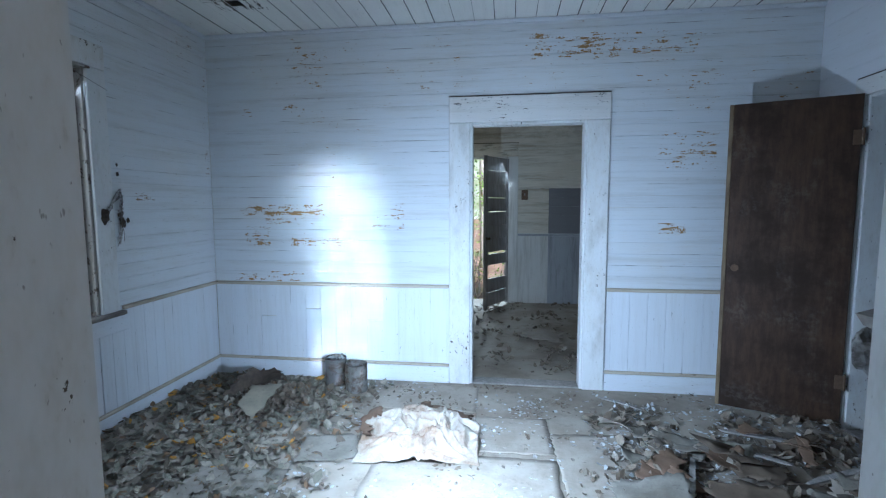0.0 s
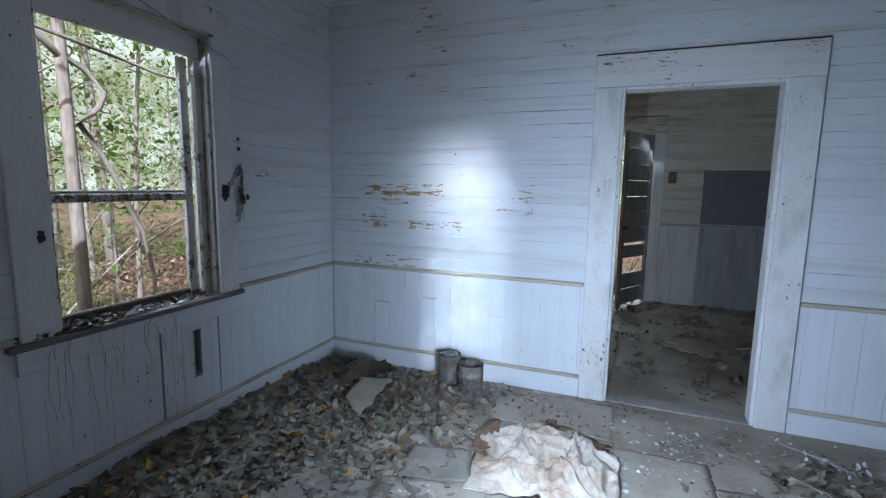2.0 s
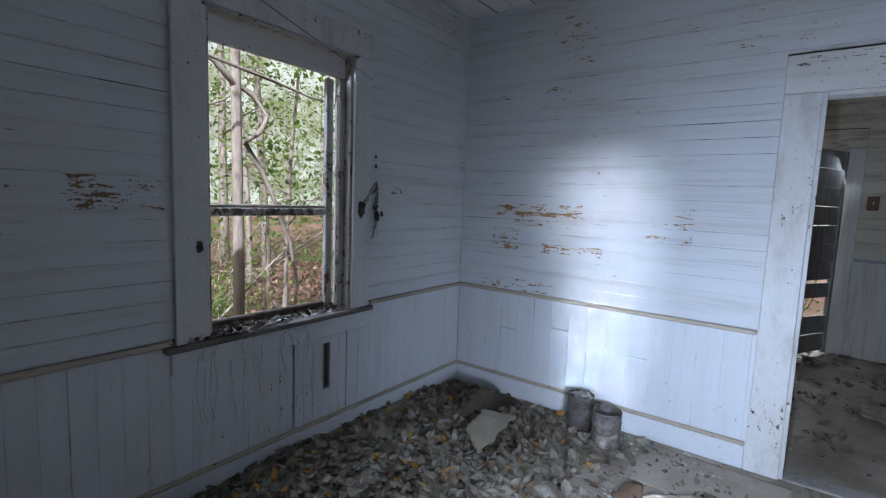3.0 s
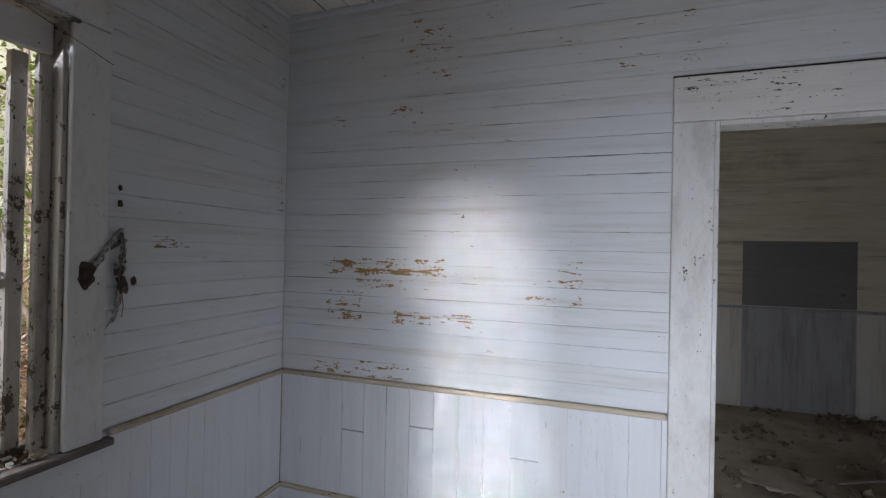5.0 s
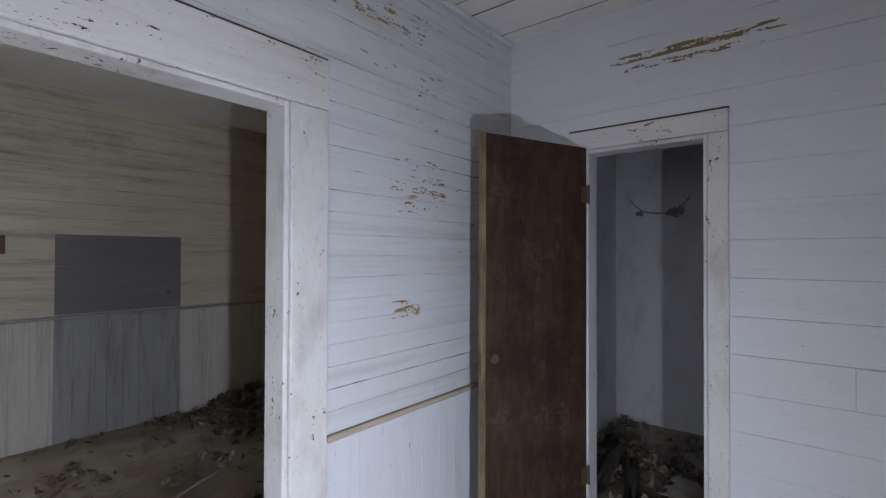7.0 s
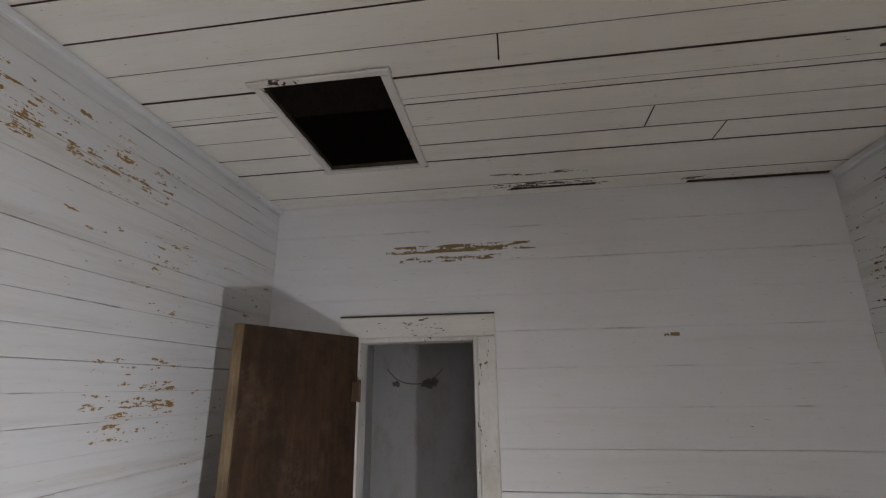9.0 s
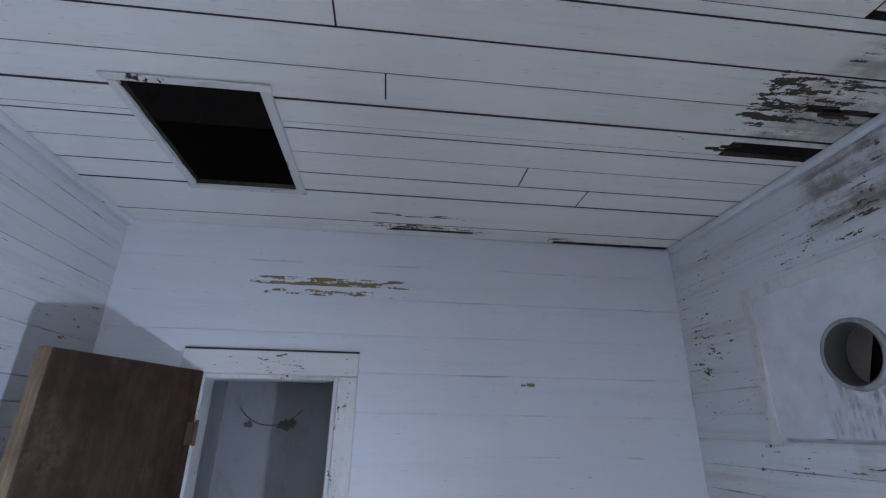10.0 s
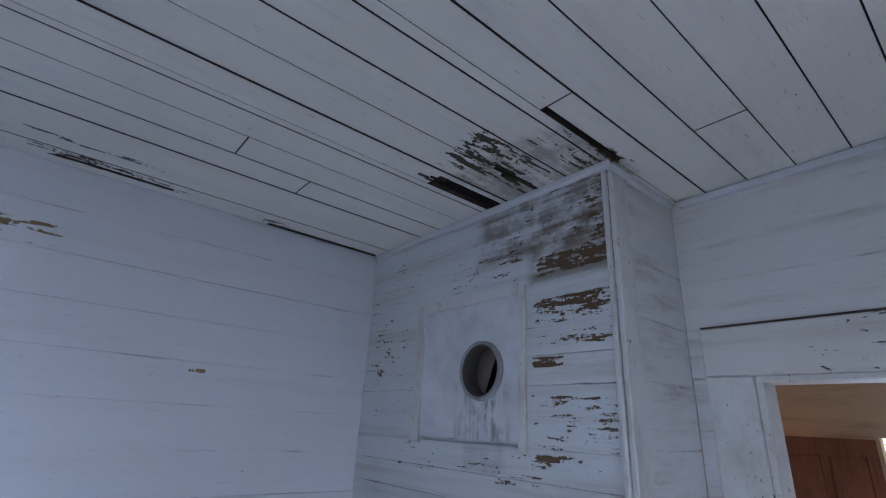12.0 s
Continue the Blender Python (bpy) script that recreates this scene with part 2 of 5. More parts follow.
# ---- materials ----
WHITE = (0.66, 0.68, 0.70)
RAW = (0.30, 0.19, 0.09)
OCHRE = (0.42, 0.25, 0.09)
paint_north = painted("old_white_paint_north", WHITE, OCHRE, (0.35, 1, 6), 0.21, grime=0.44, streaks=1.15, seams=0.75, scars=[
    ((-1.72, 3.7, 1.42), (0.40, 0.1, 0.05), 0.098), ((-1.60, 3.7, 1.35), (0.32, 0.1, 0.06), 0.105), ((-1.45, 3.7, 1.15), (0.26, 0.1, 0.04), 0.15), ((-1.96, 3.7, 1.2), (0.13, 0.1, 0.09), 0.15),
    ((-1.9, 3.7, 0.86), (0.34, 0.1, 0.05), 0.14), ((-0.83, 3.7, 1.36), (0.16, 0.1, 0.12), 0.125), ((1.45, 3.7, 1.86), (0.25, 0.1, 0.16), 0.12), ((0.9, 3.7, 2.64), (0.7, 0.1, 0.10), 0.105),
    ((1.35, 3.7, 1.27), (0.12, 0.1, 0.05), 0.16), ((-2.0, 3.7, 2.22), (0.08, 0.1, 0.04), 0.14), ((-1.62, 3.7, 2.25), (0.12, 0.1, 0.03), 0.13), ((1.5, 3.7, 2.25), (0.5, 0.1, 0.2), 0.05)])
paint_west = painted("old_white_paint_west", WHITE, RAW, (1, 0.35, 6), 0.20, grime=0.36, streaks=1.3, seams=0.65, scars=[
    ((-2.36, 2.95, 1.52), (0.1, 0.1, 0.03), 0.17), ((-2.36, 1.3, 1.45), (0.1, 0.2, 0.08), 0.15), ((-2.36, 3.65, 2.1), (0.1, 0.03, 0.5), 0.10)])
paint_east = painted("old_white_paint_east", (0.69, 0.70, 0.73), (0.30, 0.22, 0.10), (1, 0.3, 5), 0.11, grime=0.16, streaks=1.0, seams=0.35, scars=[
    ((2.37, 2.72, 2.57), (0.1, 0.47, 0.024), 0.25), ((2.37, 2.72, 2.515), (0.1, 0.45, 0.018), 0.20), ((2.37, 1.7, 2.1), (0.1, 0.04, 0.01), 0.3)])
paint_chimney = painted("flaking_white_paint_chimney", WHITE, (0.15, 0.095, 0.045), (0.3, 1, 6), 0.255, grime=0.32, seams=0.95,
    scars=[((0.95, 0.86, 2.345), (0.20, 0.1, 0.055), 0.20), ((0.95, 0.86, 2.24), (0.19, 0.1, 0.03), 0.14), ((0.93, 0.86, 1.93), (0.22, 0.1, 0.13), 0.12), ((1.06, 0.86, 2.16), (0.08, 0.1, 0.02), 0.22), ((0.93, 0.86, 2.52), (0.20, 0.1, 0.045), 0.24), ((0.98, 0.86, 2.7), (0.30, 0.1, 0.15), 0.12), ((1.40, 0.86, 2.6), (0.25, 0.1, 0.12), 0.10), ((1.5, 0.86, 1.8), (0.5, 0.1, 0.06), 0.08)],
    stained=[((1.06, 0.86, 2.76), (0.40, 0.2, 0.20), 0.75), ((0.94, 0.86, 2.58), (0.22, 0.2, 0.14), 0.7), ((1.38, 0.86, 1.9), (0.12, 0.2, 0.14), 0.25)])
paint_south = painted("old_white_paint_south", (0.70, 0.70, 0.70), RAW, (0.4, 1, 5), 0.15, grime=0.45, seams=0.5)
paint_trim = painted("white_trim_paint", (0.69, 0.69, 0.68), (0.13, 0.10, 0.07), (2.2, 2.2, 0.9), 0.28, grime=0.5, streaks=1.3, tone=(0.53, 0.48, 0.39))
paint_head = painted("white_trim_paint_level", (0.69, 0.68, 0.66), (0.06, 0.045, 0.03), (0.5, 0.5, 9), 0.31, grime=0.3, streaks=1.2, tone=(0.6, 0.52, 0.4))
paint_wainscot = painted("white_wainscot_paint", (0.70, 0.72, 0.75), (0.10, 0.08, 0.06), (6, 6, 0.35), 0.15, grime=0.18, streaks=1.5, seams=0.5, scars=[((-2.36, 2.0, 0.36), (0.1, 0.48, 0.28), 0.055)])
paint_base = painted("white_baseboard_paint", (0.70, 0.72, 0.75), (0.10, 0.08, 0.06), (0.6, 0.6, 3), 0.2, grime=0.25, streaks=1.2)
paint_rail = painted("worn_rail_paint", (0.52, 0.46, 0.36), (0.22, 0.15, 0.08), (0.5, 0.5, 4), 0.30, grime=0.6, tone=(0.34, 0.27, 0.18))
paint_ceiling = painted("white_ceiling_paint", (0.84, 0.83, 0.79), (0.09, 0.065, 0.04), (5, 0.25, 1), 0.14, grime=0.18, streaks=1.0,
    scars=[((1.04, 1.02, 2.85), (0.12, 0.34, 0.1), 0.20), ((1.22, 1.05, 2.85), (0.10, 0.25, 0.1), 0.13), ((2.20, 2.20, 2.85), (0.05, 0.33, 0.1), 0.24), ((2.06, 2.28, 2.85), (0.02, 0.28, 0.1), 0.20), ((2.26, 1.2, 2.85), (0.04, 0.4, 0.1), 0.16), ((0.80, 1.0, 2.85), (0.10, 0.2, 0.1), 0.17), ((-1.744, 3.155, 2.85), (0.2, 0.12, 0.1), 0.2)],
    stained=[((1.0, 0.95, 2.85), (0.30, 0.26, 0.1), 0.55)])
paint_back = painted("yellowed_back_room_paint", (0.60, 0.55, 0.44), RAW, (0.4, 1, 5), 0.16, grime=0.45, tone=(0.42, 0.34, 0.22), seams=0.6,
    stained=[((0.5, 6.95, 2.5), (0.9, 0.2, 0.12), 0.3)])
paint_back_low = painted("back_room_wainscot_paint", (0.60, 0.58, 0.53), RAW, (6, 6, 0.4), 0.14, grime=0.4, tone=(0.45, 0.4, 0.3))
paint_bare = painted("grey_bare_patch", (0.17, 0.16, 0.155), (0.10, 0.09, 0.08), (0.6, 1, 4), 0.22, grime=0.5, tone=(0.24, 0.23, 0.22))
paint_bare_low = painted("grey_faded_patch", (0.36, 0.36, 0.36), (0.14, 0.12, 0.1), (5, 5, 0.5), 0.2, grime=0.5, tone=(0.26, 0.25, 0.24))
paint_closet = painted("dull_closet_paint", (0.55, 0.56, 0.58), RAW, (2, 2, 1), 0.10, grime=0.35)
paint_front = painted("tan_front_room_paint", (0.56, 0.45, 0.32), RAW, (0.5, 1, 4), 0.12, grime=0.4, tone=(0.4, 0.32, 0.22))
weathered = painted("weathered_window_wood", (0.48, 0.46, 0.42), (0.15, 0.115, 0.085), (2, 2, 0.8), 0.50, grime=0.6, tone=(0.34, 0.30, 0.25))
siding_mat = painted("outer_siding", (0.5, 0.5, 0.48), RAW, (0.5, 0.5, 4), 0.3, grime=0.5)


def plain_wood(name, dark, light, stretch, rough=0.7):
    n = Net(name)
    p = n.vec("MULTIPLY", n.local(), stretch)
    g = n.noise(p, 6.0, 8.0, 0.7)
    b = n.noise(n.local(), 2.2, 4.0)
    n.bump(g, 0.4, 0.003)
    return n.finish(n.mix(n.ramp(n.math("ADD", n.math("MULTIPLY", g, 0.6), n.math("MULTIPLY", b, 0.4)), 0.35, 0.65), dark, light), rough)


def veneer_material():
    """Dark stained veneer, blotched by damp and dulled by dust."""
    n = Net("dark_brown_door_veneer")
    p = n.local()
    grain = n.noise(n.vec("MULTIPLY", p, (3, 3, 0.5)), 9.0, 8.0, 0.7)
    blotch, fine = n.noise(p, 2.6, 6.0, 0.7), n.noise(p, 30.0, 4.0, 0.7)
    c = n.mix(n.ramp(grain, 0.35, 0.65), (0.036, 0.019, 0.010), (0.066, 0.036, 0.019))
    c = n.mix(n.ramp(blotch, 0.44, 0.62, 0.0, 0.75), c, (0.022, 0.013, 0.008))
    dust = n.math("MULTIPLY", n.ramp(n.noise(p, 3.7, 5.0, 0.65), 0.50, 0.68), n.ramp(fine, 0.40, 0.62))
    c = n.mix(n.math("MULTIPLY", dust, 0.55), c, (0.12, 0.095, 0.075))
    n.bump(n.math("ADD", grain, n.math("MULTIPLY", fine, 0.4)), 0.3, 0.002)
    return n.finish(c, n.ramp(blotch, 0.3, 0.7, 0.5, 0.8), gloss=0.35)


brown_door_mat = veneer_material()
door_edge_mat = plain_wood("worn_door_edge", (0.10, 0.065, 0.035), (0.24, 0.175, 0.10), (3, 3, 0.8))
red_door_mat = plain_wood("red_brown_door_paint", (0.13, 0.045, 0.022), (0.22, 0.085, 0.045), (6, 6, 0.6), 0.5)
grey_wood = plain_wood("grey_old_wood", (0.20, 0.185, 0.165), (0.38, 0.35, 0.32), (5, 5, 0.6))
sill_wood = plain_wood("grey_brown_sill_wood", (0.09, 0.075, 0.06), (0.20, 0.175, 0.15), (5, 0.8, 5))
dark_wood = plain_wood("dark_rotten_wood", (0.035, 0.025, 0.018), (0.10, 0.075, 0.05), (1, 4, 4), 0.85)
# near-black boards: the shade of the unlit attic is put into their colour
attic_mat = plain_wood("attic_shade_boards", (0.010, 0.008, 0.007), (0.02, 0.017, 0.014), (1, 5, 5), 0.95)


def floor_material():
    n = Net("dusty_worn_floor")
    p = n.place()
    big, mid, fine = n.noise(p, 1.4, 5.0), n.noise(p, 6.0, 6.0, 0.7), n.noise(p, 60.0, 4.0, 0.7)
    c = n.mix(n.ramp(big, 0.35, 0.65), (0.25, 0.21, 0.165), (0.40, 0.355, 0.29))
    c = n.mix(n.ramp(mid, 0.5, 0.75, 0.0, 0.7), c, (0.15, 0.12, 0.09))
    c = n.mix(n.ramp(fine, 0.60, 0.72, 0.0, 0.6), c, (0.42, 0.39, 0.34))
    n.bump(n.math("ADD", mid, n.math("MULTIPLY", fine, 0.4)), 0.5, 0.006)
    return n.finish(c, 0.85, gloss=0.2)


floor_mat = floor_material()


def sheet_material(name, a, b):
    n = Net(name)
    p = n.place()
    mid, fine = n.noise(p, 5.0, 6.0, 0.7), n.noise(p, 45.0, 4.0, 0.7)
    c = n.mix(n.ramp(mid, 0.35, 0.7), a, b)
    c = n.mix(n.ramp(fine, 0.55, 0.75, 0.0, 0.5), c, tuple(0.5 * v for v in b))
    n.bump(n.math("ADD", mid, n.math("MULTIPLY", fine, 0.3)), 0.4, 0.004)
    return n.finish(c, 0.75, gloss=0.25)


lino_mat = sheet_material("dusty_linoleum", (0.38, 0.335, 0.275), (0.28, 0.24, 0.19))
paper_mat = sheet_material("dirty_pale_paper", (0.25, 0.23, 0.19), (0.155, 0.135, 0.105))
board_mat = sheet_material("pale_cardboard", (0.25, 0.225, 0.165), (0.18, 0.16, 0.12))
card_mat = sheet_material("brown_cardboard", (0.15, 0.115, 0.08), (0.095, 0.07, 0.048))
cloth_mat = sheet_material("dirty_white_cloth", (0.52, 0.47, 0.39), (0.25, 0.17, 0.11))
rag_mat = sheet_material("brown_rag", (0.20, 0.13, 0.085), (0.12, 0.08, 0.05))


def plaster_material():
    n = Net("smeared_white_plaster")
    p = n.place()
    mid, fine = n.noise(p, 7.0, 6.0, 0.65), n.noise(p, 40.0, 4.0, 0.7)
    c = n.mix(n.ramp(mid, 0.35, 0.7), (0.71, 0.72, 0.75), (0.58, 0.59, 0.62))
    streaks = n.noise(n.vec("MULTIPLY", p, (9, 1, 1.5)), 3.0, 5.0, 0.7)
    smear = n.math("MULTIPLY", n.box(p, (1.39, 0.86, 1.97), (0.16, 0.2, 0.13)), n.math("MULTIPLY", n.ramp(streaks, 0.42, 0.62), n.ramp(n.noise(p, 11.0, 4.0), 0.35, 0.6)))
    c = n.mix(n.math("MULTIPLY", smear, 0.75), c, (0.16, 0.15, 0.15))
    n.bump(n.math("ADD", mid, n.math("MULTIPLY", fine, 0.25)), 0.6, 0.006)
    return n.finish(c, 0.6, gloss=0.35)


plaster_mat = plaster_material()


def island_material(name, stops, rough=0.75, through_light=0.0):
    """Many small pieces, each with a colour of its own."""
    n = Net(name)
    r = n.nodes.new("ShaderNodeValToRGB")
    r.color_ramp.interpolation = "CONSTANT"
    while len(r.color_ramp.elements) < len(stops):
        r.color_ramp.elements.new(0.5)
    for e, (at, c) in zip(r.color_ramp.elements, stops):
        e.position, e.color = at, (*c, 1)
    n.put(r.inputs[0], n.island())
    c = n.mix(n.ramp(n.noise(n.place(), 40.0, 3.0), 0.3, 0.7, 0.0, 0.35), r.outputs[0], (0.05, 0.045, 0.035))
    mat = n.finish(c, rough, gloss=0.3)
    if through_light:
        t = n.nodes.new("ShaderNodeBsdfTranslucent")
        n.put(t.inputs[0], r.outputs[0])
        s = n.nodes.new("ShaderNodeMixShader")
        s.inputs[0].default_value = through_light
        n.links.new(n.bsdf.outputs[0], s.inputs[1])
        n.links.new(t.outputs[0], s.inputs[2])
        n.links.new(s.outputs[0], n.nodes["Material Output"].inputs[0])
    return mat


litter_mat = island_material("dead_leaves", [(0, (0.19, 0.175, 0.13)), (0.3, (0.26, 0.23, 0.175)), (0.55, (0.13, 0.105, 0.075)), (0.74, (0.34, 0.305, 0.24)), (0.88, (0.20, 0.125, 0.065)), (0.958, (0.50, 0.27, 0.045))])
litter_dark = island_material("rotten_leaves", [(0, (0.15, 0.115, 0.08)), (0.3, (0.21, 0.165, 0.12)), (0.6, (0.27, 0.225, 0.17)), (0.85, (0.10, 0.075, 0.05)), (0.93, (0.36, 0.32, 0.26))])
sill_litter = island_material("dark_sill_litter", [(0, (0.05, 0.04, 0.03)), (0.4, (0.10, 0.075, 0.05)), (0.75, (0.16, 0.12, 0.08)), (0.92, (0.28, 0.12, 0.04))])
chip_mat = island_material("paint_chips", [(0, (0.55, 0.56, 0.56)), (0.4, (0.40, 0.38, 0.35)), (0.7, (0.28, 0.24, 0.2)), (0.9, (0.68, 0.68, 0.66))])
forest_litter = island_material("forest_floor_leaves", [(0, (0.20, 0.12, 0.075)), (0.4, (0.28, 0.17, 0.11)), (0.75, (0.15, 0.10, 0.065)), (0.92, (0.33, 0.24, 0.16))])
green_leaf = island_material("green_leaves", [(0, (0.19, 0.28, 0.05)), (0.35, (0.28, 0.38, 0.08)), (0.65, (0.13, 0.19, 0.05)), (0.85, (0.36, 0.43, 0.13)), (0.94, (0.28, 0.19, 0.10))], 0.5, 0.6)
bark_mat = plain_wood("grey_brown_bark", (0.19, 0.15, 0.115), (0.34, 0.29, 0.235), (5, 5, 0.8), 0.9)
twig_mat = plain_wood("pale_dead_twigs", (0.20, 0.17, 0.14), (0.46, 0.41, 0.34), (4, 4, 4), 0.9)


def tin_material():
    n = Net("rusty_grey_tin")
    p = n.place()
    rust = n.ramp(n.noise(p, 14.0, 6.0, 0.7), 0.45, 0.62)
    n.bump(n.noise(p, 70.0, 4.0), 0.3, 0.002)
    return n.finish(n.mix(rust, (0.15, 0.14, 0.13), (0.085, 0.06, 0.042)), n.ramp(rust, 0, 1, 0.5, 0.85), 0.35)


tin_mat = tin_material()
iron = Net("rusty_iron")
iron_mat = iron.finish(iron.mix(iron.noise(iron.place(), 40.0), (0.09, 0.06, 0.04), (0.20, 0.13, 0.08)), 0.7, 0.6)
film = Net("pale_cobweb")
pale_web = film.finish(film.mix(film.ramp(film.noise(film.place(), 60.0), 0.4, 0.6), (0.20, 0.19, 0.18), (0.42, 0.41, 0.40)), 0.95)
web = Net("dusty_cobweb")
web_mat = web.finish(web.mix(web.noise(web.place(), 30.0), (0.14, 0.13, 0.12), (0.26, 0.24, 0.22)), 0.95)
# soot colour taken near-black, so the shade inside the pipe is painted in
soot = Net("flue_soot_and_shade")
soot_mat = soot.finish(soot.mix(soot.noise(soot.place(), 9.0), (0.03, 0.027, 0.025), (0.10, 0.09, 0.08)), 0.9)


def ground_material():
    n = Net("forest_ground")
    p = n.place()
    c = n.mix(n.ramp(n.noise(p, 0.8, 5.0), 0.4, 0.6), (0.16, 0.095, 0.06), (0.24, 0.15, 0.10))
    c = n.mix(n.ramp(n.noise(p, 0.35, 4.0), 0.5, 0.65, 0.0, 0.7), c, (0.09, 0.13, 0.04))
    n.bump(n.noise(p, 9.0, 6.0), 0.8, 0.03)
    return n.finish(c, 0.95, gloss=0.1)


ground_mat = ground_material()


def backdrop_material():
    """Hazy wood far off, its daylight and haze put in as emission and pale colour."""
    n = Net("glowing_far_wood")
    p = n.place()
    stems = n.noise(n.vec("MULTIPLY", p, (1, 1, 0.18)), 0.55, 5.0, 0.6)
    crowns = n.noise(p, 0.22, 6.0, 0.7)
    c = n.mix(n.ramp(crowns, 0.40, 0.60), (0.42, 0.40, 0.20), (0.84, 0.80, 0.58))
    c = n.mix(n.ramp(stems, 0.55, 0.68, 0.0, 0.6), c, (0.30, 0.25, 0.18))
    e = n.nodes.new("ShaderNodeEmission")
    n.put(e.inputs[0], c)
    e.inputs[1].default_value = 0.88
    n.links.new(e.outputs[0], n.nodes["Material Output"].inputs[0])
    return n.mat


backdrop_mat = backdrop_material()


# ---- the plan ----
WEST, EAST, NORTH, SOUTH, CEIL = -2.36, 2.30, 3.70, 0.37, 2.85
CHIM_Y, CHIM_X = 0.86, 0.782
BACK_Y, FRONT_Y = 6.95, -3.30
west = Face((WEST, 0, 0), (0, 1, 0), (1, 0, 0))
north = Face((0, NORTH, 0), (1, 0, 0), (0, -1, 0))
east = Face((EAST, 0, 0), (0, 1, 0), (-1, 0, 0))
south = Face((0, SOUTH, 0), (1, 0, 0), (0, 1, 0))
chimney = Face((0, CHIM_Y, 0), (1, 0, 0), (0, 1, 0))
flank = Face((CHIM_X, 0, 0), (0, 1, 0), (-1, 0, 0))
back = Face((0, BACK_Y, 0), (1, 0, 0), (0, -1, 0))
closet_back = Face((4.22, 0, 0), (0, 1, 0), (-1, 0, 0))
front = Face((0, FRONT_Y, 0), (1, 0, 0), (0, 1, 0))

NORTH_DOOR = (-0.162, 0.722, -0.1, 2.09)
WINDOW = (1.645, 2.515, 0.785, 2.285)
EAST_DOOR = (2.605, 3.215, -0.1, 2.115)
SOUTH_DOOR = (-0.305, 0.576, -0.1, 2.14)
BACK_DOOR = (-0.64, 0.14, -0.1, 2.14)
FRONT_DOOR = (0.07, 0.90, -0.1, 2.02)
FRONT_WINDOW = (1.62, 2.55, 0.55, 2.50)


def widened(o, by):
    return (o[0] - by, o[1] + by, o[2], o[3] + by)


# floor, one slab through all the rooms
structure("floor", boxed((-2.6, -3.5, -0.16), (4.4, 7.15, 0.0)), floor_mat, "dusty worn wooden floor under debris")

wall_north = wall_core("wall_north", north, -2.6, 4.4, 0, CEIL, [NORTH_DOOR], 0.10, paint_back, "white painted board wall with peeling paint")
wall_west = wall_core("wall_west", west, 0.2, NORTH, 0, CEIL, [WINDOW, (2.335, 2.40, 0.325, 0.605)], 0.09, siding_mat, "white painted board wall with a window")
# dark backing added behind the wall, its colour gives the hole its shade
for name, u0, u1, z0, z1 in (("low", SOUTH - 0.13, NORTH, 0.0, WINDOW[2] - 0.03), ("high", SOUTH - 0.13, NORTH, WINDOW[3], CEIL), ("a", SOUTH - 0.13, WINDOW[0], WINDOW[2] - 0.03, WINDOW[3]), ("b", WINDOW[1], NORTH, WINDOW[2] - 0.03, WINDOW[3])):
    strip("wall_dark_backing_" + name, west, u0, u1, z0, z1, -0.14, -0.108, dark_wood, 0.0)
wall_east = wall_core("wall_east", east, CHIM_Y, NORTH, 0, CEIL, [EAST_DOOR], 0.10, paint_closet, "white painted board wall beside a closet")
wall_south = wall_core("wall_south", south, -2.6, 2.6, 0, CEIL, [SOUTH_DOOR], 0.10, paint_front, "white painted wall with a doorway")
wall_back = wall_core("wall_back", back, -2.6, 4.4, 0, CEIL, [BACK_DOOR], 0.12, siding_mat, "yellowed board wall of the back room")
wall_front = wall_core("wall_front", front, -2.6, 4.4, 0, CEIL, [FRONT_DOOR, FRONT_WINDOW], 0.12, paint_front, "tan wall of the front room")
wall_closet = wall_core("wall_closet", closet_back, 2.0, NORTH, 0, CEIL, [], 0.10, paint_closet, "dull white closet wall")
# plain walls that close the other rooms
for name, lo, hi, mat in (
        ("wall_closet_south", (2.42, 2.02, 0), (4.22, 2.12, CEIL), paint_closet),
        ("wall_closet_north", (2.42, 3.699, 0), (4.215, 3.7165, CEIL), paint_closet),
        ("wall_back_room_west", (-2.6, 3.82, 0), (-2.48, 6.93, CEIL), paint_back),
        ("wall_back_room_east", (2.9, 3.82, 0), (3.02, 6.93, CEIL), paint_back),
        ("wall_front_room_west", (-2.6, -3.28, 0), (-2.48, 0.255, CEIL), paint_front),
        ("wall_front_room_east", (2.75, -3.28, 0), (2.87, 0.255, CEIL), paint_front)):
    structure(name, boxed(lo, hi), mat)

# chimney chase: a boarded box in the corner
chase = bmesh.new()
HOLE = (1.385, 2.145, 0.105)
for lo, hi in (((CHIM_X + 0.02, 0.30, 0), (HOLE[0] - 0.14, CHIM_Y - 0.017, CEIL)), ((HOLE[0] + 0.14, 0.30, 0), (EAST + 0.05, CHIM_Y - 0.017, CEIL)),
               ((HOLE[0] - 0.14, 0.30, 0), (HOLE[0] + 0.14, CHIM_Y - 0.017, HOLE[1] - 0.14)), ((HOLE[0] - 0.14, 0.30, HOLE[1] + 0.14), (HOLE[0] + 0.14, CHIM_Y - 0.017, CEIL)),
               ((HOLE[0] - 0.14, 0.30, HOLE[1] - 0.14), (HOLE[0] + 0.14, 0.45, HOLE[1] + 0.14))):
    box(chase, lo, hi)
wall_chimney = structure("wall_chimney", chase, paint_chimney, "boarded chimney chase with flaking white paint")

# ceiling boards run towards the north; a hatch and rotten gaps are left open
HATCH = (1.21, 1.855, 2.806, 3.216)
